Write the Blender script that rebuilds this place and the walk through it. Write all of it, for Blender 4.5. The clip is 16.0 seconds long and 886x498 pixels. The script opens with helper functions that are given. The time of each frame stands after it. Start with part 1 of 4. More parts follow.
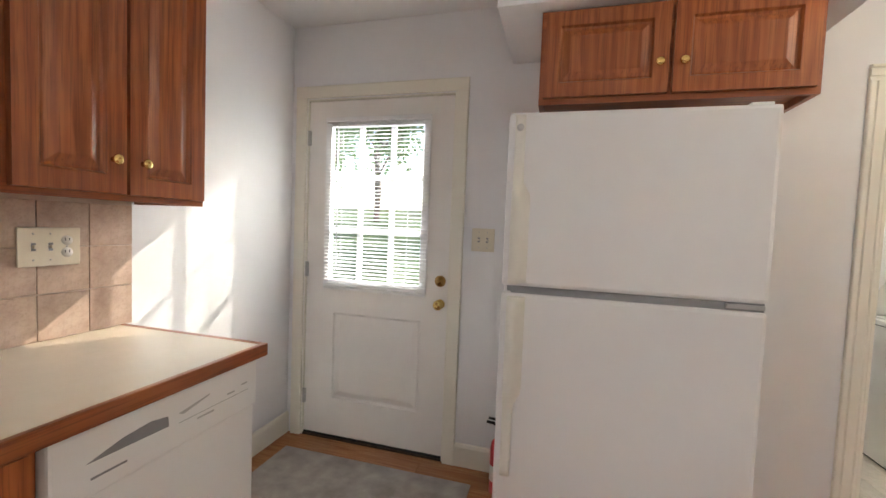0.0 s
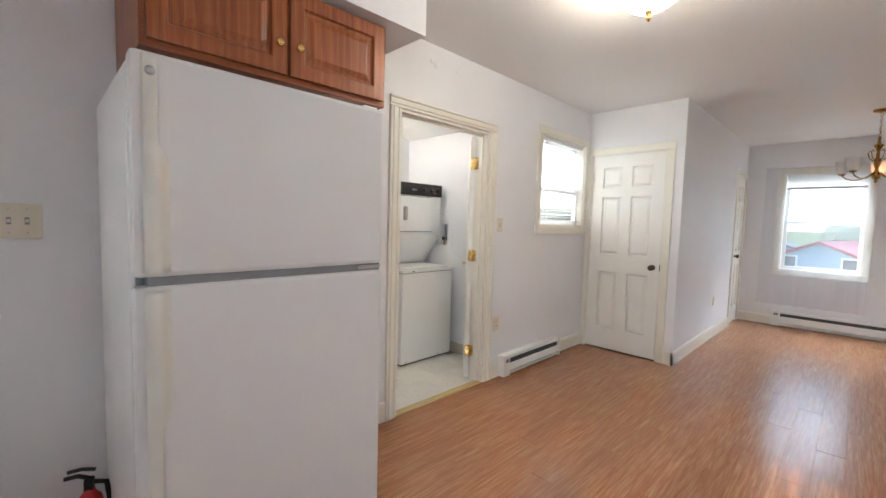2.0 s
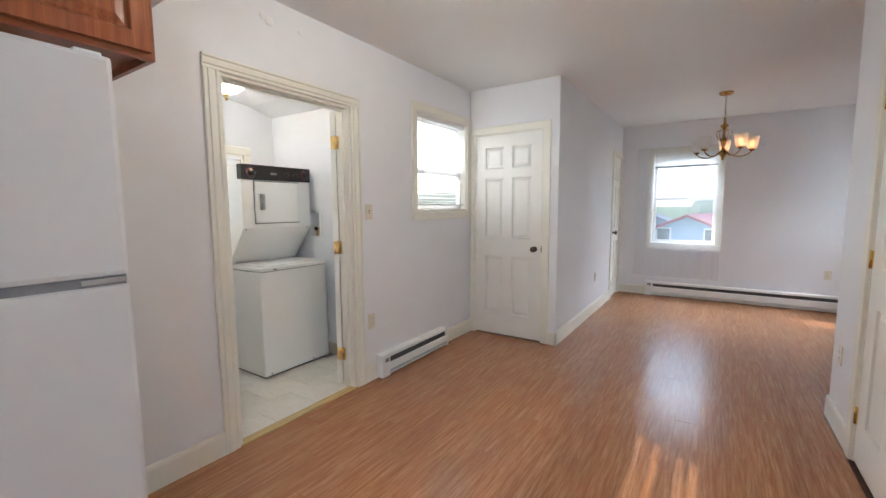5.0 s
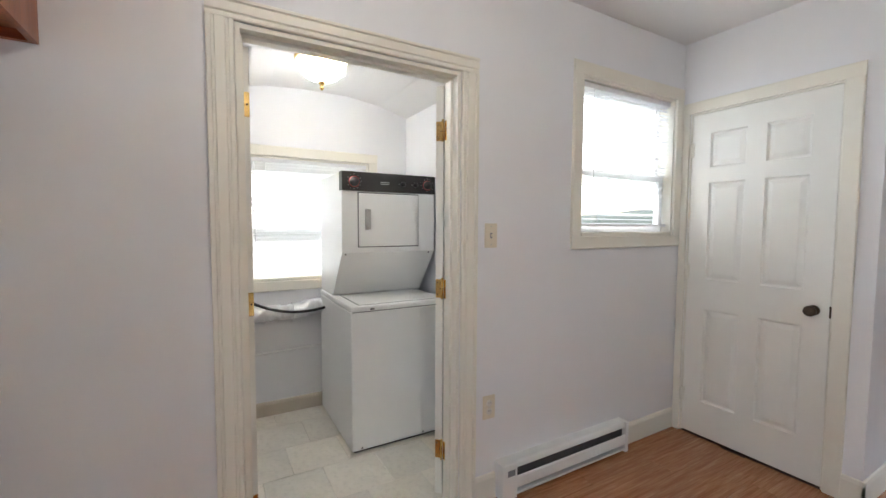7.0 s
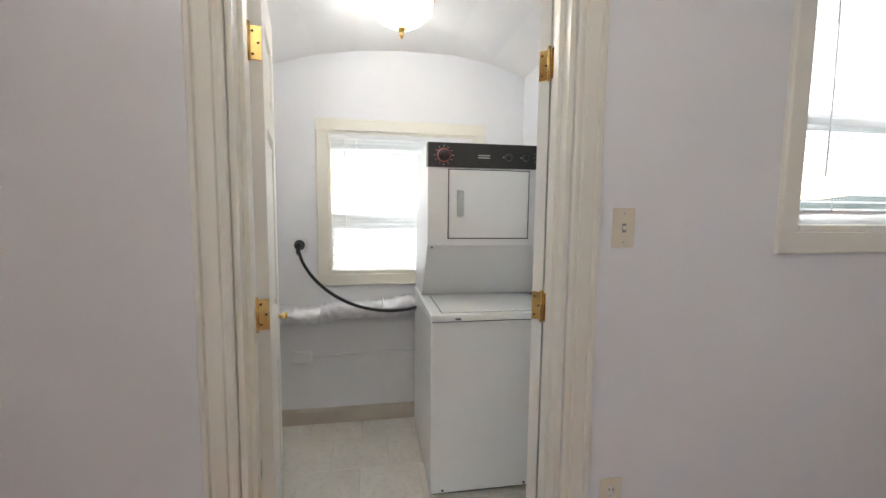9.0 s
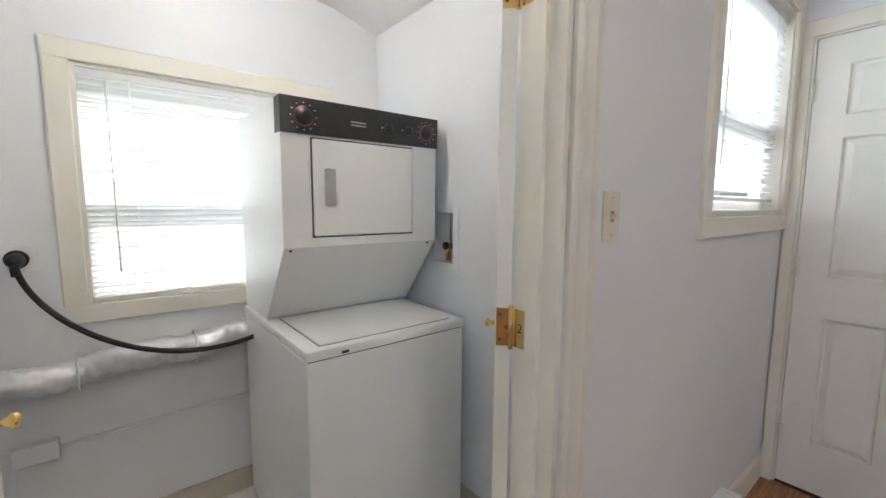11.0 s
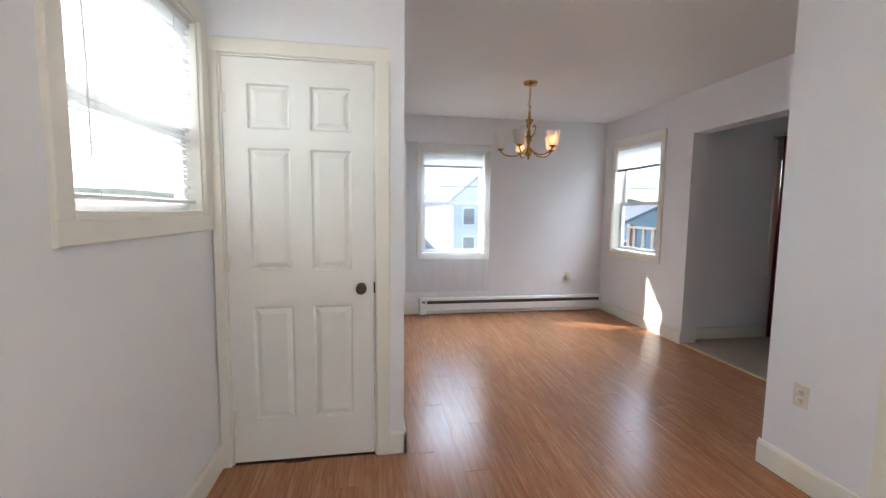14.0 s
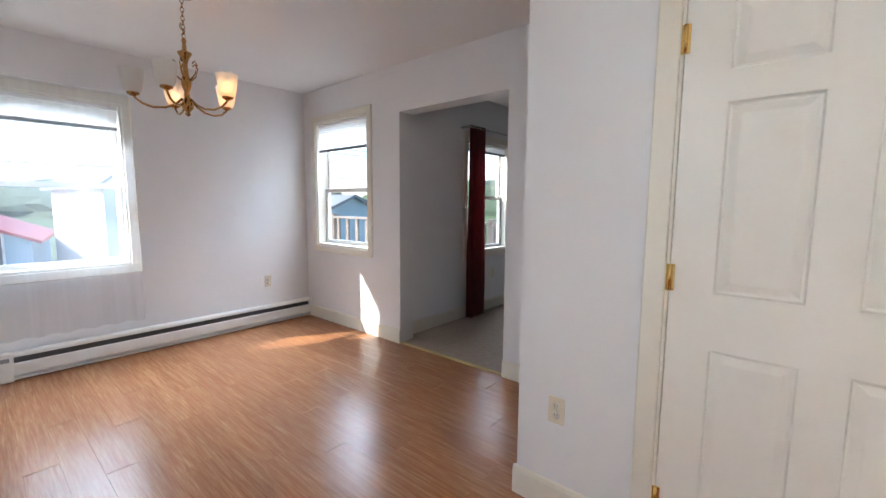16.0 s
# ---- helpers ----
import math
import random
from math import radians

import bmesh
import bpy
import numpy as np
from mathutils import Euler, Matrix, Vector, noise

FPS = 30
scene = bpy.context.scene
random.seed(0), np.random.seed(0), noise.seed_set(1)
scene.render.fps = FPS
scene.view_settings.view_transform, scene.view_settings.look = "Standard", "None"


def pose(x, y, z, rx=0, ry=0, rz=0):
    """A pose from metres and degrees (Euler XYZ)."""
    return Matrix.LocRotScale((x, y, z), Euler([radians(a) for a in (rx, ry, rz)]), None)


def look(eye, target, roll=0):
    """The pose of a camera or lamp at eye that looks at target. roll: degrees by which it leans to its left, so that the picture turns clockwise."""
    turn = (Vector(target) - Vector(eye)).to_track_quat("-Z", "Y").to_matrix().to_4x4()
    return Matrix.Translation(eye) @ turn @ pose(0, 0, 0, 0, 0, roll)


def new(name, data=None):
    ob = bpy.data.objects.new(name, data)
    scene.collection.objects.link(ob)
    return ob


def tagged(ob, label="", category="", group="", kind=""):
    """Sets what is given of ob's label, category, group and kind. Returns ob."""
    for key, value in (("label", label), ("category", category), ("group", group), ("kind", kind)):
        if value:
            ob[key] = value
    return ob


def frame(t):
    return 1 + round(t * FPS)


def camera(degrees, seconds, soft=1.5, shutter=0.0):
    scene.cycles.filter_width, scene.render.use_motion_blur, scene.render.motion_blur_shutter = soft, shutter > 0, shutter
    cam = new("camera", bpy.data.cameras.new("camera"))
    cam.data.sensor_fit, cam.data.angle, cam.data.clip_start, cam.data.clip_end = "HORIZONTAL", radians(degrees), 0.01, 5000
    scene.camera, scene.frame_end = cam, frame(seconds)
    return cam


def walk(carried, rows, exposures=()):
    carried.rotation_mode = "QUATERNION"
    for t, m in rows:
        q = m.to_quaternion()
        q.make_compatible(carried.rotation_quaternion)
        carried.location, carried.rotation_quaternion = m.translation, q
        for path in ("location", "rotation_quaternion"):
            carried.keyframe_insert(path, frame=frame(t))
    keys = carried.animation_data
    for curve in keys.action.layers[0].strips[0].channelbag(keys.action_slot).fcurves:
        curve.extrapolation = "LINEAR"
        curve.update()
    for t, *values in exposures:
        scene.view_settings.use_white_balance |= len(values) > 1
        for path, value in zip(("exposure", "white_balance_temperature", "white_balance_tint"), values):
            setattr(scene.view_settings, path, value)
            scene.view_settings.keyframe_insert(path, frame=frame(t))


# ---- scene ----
cam = camera(94.5, 16.0)
KITCHEN_W = 26
EXPOSURES = [(0.0, 2.08, 7000, 10), (1.5, 2.12, 6550, 10), (3.0, 2.02, 6350, 10), (5.5, 1.9, 6200, 10), (8.0, 1.72, 6150, 10), (11.0, 1.65, 6050, 10), (12.5, 1.75, 6250, 10), (16.0, 2.15, 6150, 10)]
PATH = [
    (0, (2.155, 0.761, 1.338), (1.612, 2.683, 1.234), 2.3),
    (0.5, (2.053, 0.944, 1.326), (2.026, 2.941, 1.216), 1.7),
    (1, (1.979, 1.017, 1.336), (2.516, 2.939, 1.216), 1.7),
    (1.5, (1.872, 0.985, 1.331), (2.952, 2.662, 1.197), 1.8),
    (2, (1.804, 0.865, 1.321), (3.21, 2.28, 1.184), 1.6),
    (2.5, (1.739, 0.752, 1.328), (3.345, 1.932, 1.156), 1.3),
    (3, (1.703, 0.661, 1.331), (3.431, 1.648, 1.135), 1.1),
    (3.2, (1.71, 0.666, 1.337), (3.473, 1.589, 1.142), 0.7),
    (5.3, (2.473, 0.886, 1.327), (4.087, 2.054, 1.154), -0.4),
    (5.5, (2.605, 0.967, 1.318), (4.179, 2.193, 1.175), -0.3),
    (6, (2.916, 1.102, 1.335), (4.318, 2.525, 1.219), 0.0),
    (6.5, (3.181, 1.214, 1.345), (4.353, 2.83, 1.221), 0.6),
    (7, (3.384, 1.384, 1.349), (4.374, 3.118, 1.232), 0.3),
    (7.5, (3.564, 1.498, 1.343), (4.326, 3.341, 1.191), -0.0),
    (8, (3.776, 1.555, 1.341), (4.211, 3.499, 1.157), 0.7),
    (8.2, (3.821, 1.6, 1.341), (4.144, 3.564, 1.148), 0.6),
    (10.3, (3.816, 2.428, 1.349), (4.405, 4.335, 1.212), 0.9),
    (10.5, (3.766, 2.486, 1.338), (4.564, 4.314, 1.181), 0.6),
    (11, (3.649, 2.465, 1.325), (4.895, 4.014, 1.109), 0.4),
    (11.5, (3.556, 2.328, 1.329), (5.253, 3.358, 1.083), 0.5),
    (12, (3.548, 2.229, 1.32), (5.445, 2.829, 1.118), 0.6),
    (12.5, (3.596, 2.195, 1.324), (5.564, 2.508, 1.147), 0.3),
    (13, (3.695, 2.197, 1.336), (5.686, 2.271, 1.169), 0.3),
    (13.5, (3.799, 2.205, 1.333), (5.788, 2.073, 1.169), 0.3),
    (14, (3.926, 2.176, 1.321), (5.891, 1.853, 1.139), 0.6),
    (14.5, (4.144, 2.051, 1.323), (6.054, 1.493, 1.123), 1.0),
    (15, (4.425, 1.987, 1.332), (6.236, 1.166, 1.117), 0.8),
    (15.5, (4.667, 1.846, 1.358), (6.298, 0.715, 1.116), 0.4),
    (16, (4.84, 1.693, 1.301), (6.13, 0.18, 1.083), 0.4),
]
walk(cam, [(t, look(eye, target, roll)) for t, eye, target, roll in PATH], exposures=EXPOSURES)

# ---- daylight and lamps ----
SUN_AZ, SUN_EL = radians(30), radians(32)
world = bpy.data.worlds.new("sky")
world.use_nodes = True
scene.world = world
sky = world.node_tree.nodes.new("ShaderNodeTexSky")
sky.sky_type, sky.sun_disc = "NISHITA", False
sky.sun_elevation, sky.sun_rotation = SUN_EL, SUN_AZ
world.node_tree.nodes["Background"].inputs["Strength"].default_value = 0.12
world.node_tree.links.new(sky.outputs[0], world.node_tree.nodes["Background"].inputs["Color"])

sun = new("sun", bpy.data.lights.new("sun", "SUN"))
sun.data.energy, sun.data.angle, sun.data.color = 2.5, radians(0.5), (1.0, 0.95, 0.87)
sun_way = Vector((math.sin(SUN_AZ) * math.cos(SUN_EL), math.cos(SUN_AZ) * math.cos(SUN_EL), math.sin(SUN_EL)))
sun.matrix_world = look((0, 0, 30), Vector((0, 0, 30)) - sun_way)


NORTH, EAST, SOUTH, WEST = 0, -90, 180, 90


def bulb_light(x, y, z, watts, colour=(1.0, 0.92, 0.80), size=0.05):
    lamp = new("lamp_light", bpy.data.lights.new("lamp_light", "POINT"))
    lamp.data.energy, lamp.data.color, lamp.data.shadow_soft_size = watts, colour, size
    lamp.location = (x, y, z)


def sky_fill_light(x, y, z, width, height, rz, watts, colour=(0.86, 0.93, 1.0)):
    """An added area lamp for sky light entering through a window; rz: the way the wall's outside faces, 0 is north."""
    lamp = new("sky_fill_light", bpy.data.lights.new("sky_fill_light", "AREA"))
    lamp.data.shape, lamp.data.size, lamp.data.size_y = "RECTANGLE", width, height
    lamp.data.energy, lamp.data.color = watts, colour
    lamp.matrix_world = pose(x, y, z, -90, 0, rz) 


bulb_light(3.87, 1.62, 2.37, KITCHEN_W)
bulb_light(3.95, 3.75, 2.175, 12, (1.0, 0.97, 0.92))
for ang in (-3, 213, 285):
    bulb_light(7.63 + 0.26 * math.cos(radians(ang)), 0.77 + 0.26 * math.sin(radians(ang)), 1.97, 3.0, (1.0, 0.55, 0.3), 0.02)
# Fill lamp at the invented, unseen window in the west kitchen wall.
sky_fill_light(0.40, -0.7, 1.55, 1.2, 0.95, WEST, 11)


def sky_panel(eye, target, width, height, watts):
    """An added area lamp outside a window, standing in for open sky and shining in through it."""
    lamp = new("sky_fill_light", bpy.data.lights.new("sky_fill_light", "AREA"))
    lamp.data.shape, lamp.data.size, lamp.data.size_y = "RECTANGLE", width, height
    lamp.data.energy, lamp.data.color = watts, (0.82, 0.91, 1.0)
    lamp.matrix_world = look(eye, target)


# Added fill lamps: most above the line of sight.
sky_panel((13.0, 1.3, 4.5), (7.6, 1.1, 0.4), 5.0, 2.8, 110)
sky_panel((10.6, -5.0, 4.7), (8.0, 0.6, 0.4), 5.0, 2.8, 150)
sky_panel((10.1, 1.19, 2.85), (7.0, 1.0, 0.0), 1.5, 1.0, 24)
sky_panel((8.44, -2.0, 2.85), (7.8, 1.5, 0.0), 1.5, 1.0, 38)
# These two added lamps stand right behind the hall and laundry blinds.
sky_panel((5.57, 3.9, 2.3), (5.4, 1.6, 1.2), 1.3, 1.2, 11)
sky_panel((4.0, 5.2, 1.9), (4.0, 3.6, 1.0), 1.4, 1.2, 1.5)
sky_panel((1.1, 5.4, 3.7), (1.0, 2.0, 0.8), 3.0, 1.8, 200)

# ---- materials ----


class Mat:
    """A small builder for node materials."""

    def __init__(self, name):
        self.m = bpy.data.materials.new(name)
        self.m.use_nodes = True
        self.t = self.m.node_tree
        self.b = self.t.nodes["Principled BSDF"]
        self.co = self.t.nodes.new("ShaderNodeTexCoord").outputs["Object"]

    def node(self, kind, **inputs):
        n = self.t.nodes.new(kind)
        for k, v in inputs.items():
            self.set(n, k.replace("_", " "), v)
        return n

    def set(self, n, k, v):
        if hasattr(v, "is_output"):
            self.t.links.new(v, n.inputs[k])
        else:
            n.inputs[k].default_value = v

    def noise(self, scale, detail=4.0, stretch=(1, 1, 1), rough=0.6):
        mp = self.node("ShaderNodeMapping", Vector=self.co, Scale=stretch)
        n = self.node("ShaderNodeTexNoise", Vector=mp.outputs[0], Scale=scale, Detail=detail, Roughness=rough)
        return n.outputs["Fac"]

    def ramp(self, fac, *stops):
        r = self.node("ShaderNodeValToRGB", Fac=fac)
        e = r.color_ramp.elements
        while len(e) < len(stops):
            e.new(0.5)
        for el, (p, c) in zip(e, stops):
            el.position, el.color = p, (*c, 1)
        return r.outputs[0]

    def mix(self, fac, a, b, kind="MIX"):
        n = self.t.nodes.new("ShaderNodeMix")
        n.data_type, n.blend_type = "RGBA", kind
        for i, v in ((0, fac), (6, a), (7, b)):
            if hasattr(v, "is_output"):
                self.t.links.new(v, n.inputs[i])
            else:
                n.inputs[i].default_value = v if i == 0 else (*v, 1)
        return n.outputs[2]

    def bump(self, height, strength, distance=0.002):
        n = self.node("ShaderNodeBump", Height=height, Strength=strength, Distance=distance)
        self.t.links.new(n.outputs[0], self.b.inputs["Normal"])

    def random(self):
        return self.t.nodes.new("ShaderNodeObjectInfo").outputs["Random"]


def painted(name, colour, rough=0.5, vary=0.06, scale=3.0, bump=0.15, grain=180.0, metal=0.0, coat=0.0):
    """Paint or enamel: soft large-scale tone changes, fine relief."""
    k = Mat(name)
    lo = tuple(c * (1 - vary) for c in colour)
    hi = tuple(min(1, c * (1 + vary * 0.6)) for c in colour)
    k.set(k.b, "Base Color", k.ramp(k.noise(scale, 5), (0.3, lo), (0.7, hi)))
    k.set(k.b, "Roughness", k.ramp(k.noise(scale * 4, 4), (0.3, (rough * 0.85,) * 3), (0.7, (min(1, rough * 1.12),) * 3)))
    k.set(k.b, "Metallic", metal)
    k.set(k.b, "Coat Weight", coat)
    if bump:
        k.bump(k.noise(grain, 3), bump, 0.001)
    return k.m


def wood(name, dark, mid, light, axis=2, rough=0.35, scale=1.0):
    """Varnished oak: long grain along one axis with cathedral bands and dark pores."""
    k = Mat(name)
    st = [9.0, 9.0, 9.0]
    st[axis] = 0.9
    big = k.noise(3.2 * scale, 3, tuple(st), 0.5)
    wav = k.t.nodes.new("ShaderNodeTexWave")
    wav.bands_direction = "XYZ"[0 if axis != 0 else 1]
    mp = k.node("ShaderNodeMapping", Vector=k.co, Scale=tuple(c * 1.0 for c in st))
    k.set(wav, "Vector", mp.outputs[0])
    k.set(wav, "Scale", 1.1 * scale), k.set(wav, "Distortion", 9.0), k.set(wav, "Detail", 3.0), k.set(wav, "Detail Scale", 1.2)
    pst = [90.0, 90.0, 90.0]
    pst[axis] = 2.5
    pores = k.noise(2.2, 2, tuple(pst), 0.5)
    base = k.mix(0.45, k.ramp(big, (0.3, dark), (0.55, mid), (0.75, light)), k.ramp(wav.outputs["Fac"], (0.1, dark), (0.5, mid), (1.0, light)))
    base = k.mix(k.ramp(pores, (0.36, (0.5,) * 3), (0.5, (0.0,) * 3)), base, tuple(c * 0.6 for c in dark))
    k.set(k.b, "Base Color", base)
    k.set(k.b, "Roughness", k.ramp(big, (0.2, (rough * 0.8,) * 3), (0.8, (rough * 1.2,) * 3)))
    k.set(k.b, "Coat Weight", 0.15)
    k.bump(pores, 0.08, 0.0004)
    return k.m


def plank_material():
    k = Mat("laminate_plank")
    rnd = k.random()
    shift = k.node("ShaderNodeVectorMath", )
    comb = k.node("ShaderNodeCombineXYZ", X=rnd, Y=rnd, Z=rnd)
    shift.operation = "MULTIPLY_ADD"
    k.t.links.new(comb.outputs[0], shift.inputs[0])
    shift.inputs[1].default_value = (37, 53, 11)
    k.t.links.new(k.co, shift.inputs[2])
    k.co = shift.outputs[0]
    streak = k.noise(3.0, 5, (1.3, 22, 1), 0.65)
    fine = k.noise(6.0, 3, (1.0, 60, 1), 0.6)
    patch = k.noise(2.2, 3, (0.7, 3, 1), 0.5)
    c = k.ramp(streak, (0.34, (0.310, 0.130, 0.054)), (0.5, (0.420, 0.198, 0.090)), (0.66, (0.530, 0.280, 0.138)))
    c = k.mix(k.ramp(fine, (0.38, (0.6,) * 3), (0.55, (0.0,) * 3)), c, (0.270, 0.108, 0.042))
    c = k.mix(k.ramp(patch, (0.35, (0.35,) * 3), (0.65, (0.0,) * 3)), c, (0.345, 0.140, 0.060))
    tone = k.ramp(rnd, (0.0, (0.94, 0.93, 0.92)), (1.0, (1.04, 1.03, 1.02)))
    k.set(k.b, "Base Color", k.mix(1.0, c, tone, "MULTIPLY"))
    k.set(k.b, "Roughness", k.ramp(patch, (0.3, (0.23,) * 3), (0.7, (0.27,) * 3)))
    return k.m


def stone_tile(name, a, b, c, rough=0.4, scale=9.0):
    k = Mat(name)
    rnd = k.random()
    n = k.noise(scale, 6, (1, 1, 1), 0.65)
    f = k.noise(scale * 7, 3)
    col = k.ramp(n, (0.3, a), (0.5, b), (0.7, c))
    col = k.mix(k.ramp(f, (0.35, (0.25,) * 3), (0.5, (0.0,) * 3)), col, tuple(v * 0.7 for v in a))
    col = k.mix(1.0, col, k.ramp(rnd, (0, (0.9, 0.9, 0.9)), (1, (1.06, 1.04, 1.02))), "MULTIPLY")
    k.set(k.b, "Base Color", col)
    k.set(k.b, "Roughness", rough)
    k.bump(n, 0.15, 0.002)
    return k.m


def glass_material(name="window_glass", rough=0.0):
    k = Mat(name)
    k.set(k.b, "Transmission Weight", 1.0), k.set(k.b, "Roughness", rough), k.set(k.b, "IOR", 1.45)
    k.set(k.b, "Base Color", (0.96, 0.98, 0.98, 1))
    return k.m


def thin_sheet(name, colour, clear, through_light, stripes=0.0):
    """Cloth, thin slats or etched glass: part clear, part scattering light through."""
    k = Mat(name)
    out = k.t.nodes["Material Output"]
    dif = k.node("ShaderNodeBsdfDiffuse", Color=(*colour, 1))
    trl = k.node("ShaderNodeBsdfTranslucent", Color=(*colour, 1))
    m1 = k.node("ShaderNodeMixShader", Fac=through_light)
    k.t.links.new(dif.outputs[0], m1.inputs[1]), k.t.links.new(trl.outputs[0], m1.inputs[2])
    tr = k.node("ShaderNodeBsdfTransparent")
    fac = 1 - clear
    if stripes:
        fac = k.ramp(k.noise(2.0, 3, (14, 14, 0.4)), (0.3, (max(0, fac - stripes),) * 3), (0.7, (min(1, fac + stripes),) * 3))
    m2 = k.node("ShaderNodeMixShader", Fac=fac)
    k.t.links.new(tr.outputs[0], m2.inputs[1]), k.t.links.new(m1.outputs[0], m2.inputs[2])
    k.t.links.new(m2.outputs[0], out.inputs[0])
    return k.m


def glow(name, colour, strength):
    k = Mat(name)
    k.set(k.b, "Base Color", (*colour, 1)), k.set(k.b, "Emission Color", (*colour, 1)), k.set(k.b, "Emission Strength", strength)
    return k.m


WALL = painted("wall_paint", (0.80, 0.80, 0.815), 0.55, 0.035, 1.3, 0.25, 260)
CEIL = painted("ceiling_paint", (0.80, 0.79, 0.785), 0.6, 0.03, 1.0, 0.25, 200)
TRIM = painted("cream_trim_paint", (0.80, 0.77, 0.685), 0.42, 0.02, 3, 0)
DOORP = painted("white_door_paint", (0.82, 0.805, 0.755), 0.38, 0.035, 3, 0)
BACKD = painted("steel_door_paint", (0.80, 0.775, 0.745), 0.38, 0.04, 3, 0)
ENAMEL = painted("white_enamel", (0.85, 0.85, 0.835), 0.36, 0.02, 2, 0)
FRIDGE = painted("textured_fridge_enamel", (0.70, 0.682, 0.675), 0.36, 0.03, 1.5, 0.35, 420)
IVORY = painted("ivory_plastic", (0.72, 0.65, 0.52), 0.35, 0.04, 20, 0)
BONE = painted("aged_handle_plastic", (0.71, 0.685, 0.62), 0.4, 0.06, 8, 0)
VINYL = painted("white_vinyl", (0.80, 0.80, 0.80), 0.35, 0.03, 6, 0)
BRASS = painted("polished_brass", (0.86, 0.60, 0.22), 0.2, 0.12, 30, 0.05, 200, metal=1.0)
OLDBR = painted("aged_bronze", (0.11, 0.08, 0.06), 0.35, 0.3, 40, 0.1, 200, metal=1.0)
ANTIQUE = painted("antique_brass", (0.50, 0.29, 0.10), 0.10, 0.25, 30, 0.05, 200, metal=1.0)
STEEL = painted("dull_steel", (0.5, 0.5, 0.49), 0.38, 0.12, 20, 0.1, 200, metal=1.0)
BLACK = painted("black_panel", (0.018, 0.017, 0.017), 0.38, 0.2, 20, 0)
RUBBER = painted("black_rubber", (0.010, 0.010, 0.010), 0.55, 0.2, 30, 0.1)
PRINT = painted("faded_grey_print", (0.52, 0.52, 0.50), 0.5, 0.1, 20, 0)
GASKET = painted("grey_gasket", (0.25, 0.25, 0.26), 0.5, 0.1, 20, 0)
SLOT = painted("dark_slot", (0.06, 0.06, 0.065), 0.6, 0.2, 20, 0)
REDP = painted("red_lacquer", (0.55, 0.02, 0.025), 0.36, 0.1, 20, 0)
LABEL = painted("paper_label", (0.75, 0.74, 0.70), 0.6, 0.08, 30, 0)
REDMARK = painted("red_print", (0.42, 0.07, 0.06), 0.5, 0.1, 30, 0)
FOIL = painted("crumpled_foil", (0.80, 0.80, 0.82), 0.45, 0.10, 25, 0.7, 55, metal=0.6)
CURTAIN = painted("wine_red_cloth", (0.16, 0.018, 0.022), 0.8, 0.25, 9, 0.5, 500)
CARPET = painted("beige_carpet", (0.36, 0.29, 0.235), 0.95, 0.15, 25, 1.0, 420)
MATM = painted("grey_mat", (0.36, 0.32, 0.29), 0.95, 0.3, 9, 1.0, 300)
COUNTER = painted("cream_laminate", (0.66, 0.565, 0.44), 0.24, 0.04, 3, 0)
OAK_V = wood("red_oak_upright", (0.23, 0.056, 0.016), (0.335, 0.093, 0.026), (0.42, 0.138, 0.042), 2)
OAK_X = wood("red_oak_along_x", (0.23, 0.056, 0.016), (0.335, 0.093, 0.026), (0.42, 0.138, 0.042), 0)
OAK_Y = wood("red_oak_along_y", (0.22, 0.056, 0.016), (0.31, 0.09, 0.027), (0.39, 0.13, 0.042), 1)
PINE = wood("bare_threshold_wood", (0.42, 0.27, 0.10), (0.58, 0.42, 0.16), (0.68, 0.52, 0.24), 0, 0.45)
PLANK = plank_material()
TILE = stone_tile("beige_ceramic", (0.42, 0.29, 0.225), (0.52, 0.38, 0.30), (0.60, 0.46, 0.38), 0.3, 14)
VTILE = stone_tile("cream_vinyl_tile", (0.70, 0.67, 0.60), (0.77, 0.74, 0.67), (0.82, 0.79, 0.73), 0.32, 5)
GROUT = painted("pale_grout", (0.56, 0.44, 0.36), 0.85, 0.1, 20, 0.3)
VGROUT = painted("vinyl_joint", (0.40, 0.37, 0.32), 0.7, 0.15, 20, 0.1)
SUBFLOOR = painted("joint_dark", (0.07, 0.03, 0.015), 0.7, 0.2, 10, 0)
GLASS = glass_material()
SLAT = thin_sheet("blind_slat", (0.82, 0.82, 0.82), 0.0, 0.30)
SHEER = thin_sheet("sheer_voile", (0.74, 0.82, 0.94), 0.82, 0.5, 0.04)
ETCH = thin_sheet("etched_glass", (0.86, 0.85, 0.83), 0.10, 0.45)
BOWL = thin_sheet("ribbed_clear_glass", (0.74, 0.74, 0.72), 0.22, 0.5)
BULB = glow("warm_bulb", (1.0, 0.5, 0.2), 2.5)
WBULB = glow("white_bulb", (1.0, 0.9, 0.74), 5.0)
GRASS = painted("grass", (0.07, 0.115, 0.035), 0.9, 0.45, 0.5, 1.0, 8)
ASPHALT = painted("roof_shingle", (0.17, 0.19, 0.23), 0.85, 0.3, 2, 0.6, 30)
SIDING = painted("white_siding", (0.60, 0.61, 0.63), 0.6, 0.08, 1, 0.2)
BLUESIDE = painted("blue_grey_siding", (0.30, 0.40, 0.52), 0.6, 0.12, 1, 0.2)
REDROOF = painted("red_metal_roof", (0.45, 0.05, 0.06), 0.5, 0.15, 1, 0.1)
DECKW = painted("weathered_deck_wood", (0.16, 0.13, 0.11), 0.8, 0.3, 5, 0.3)
FARWOOD = painted("wooded_hill", (0.055, 0.085, 0.05), 0.95, 0.4, 0.06, 1.0, 0.4)

# ---- builders ----


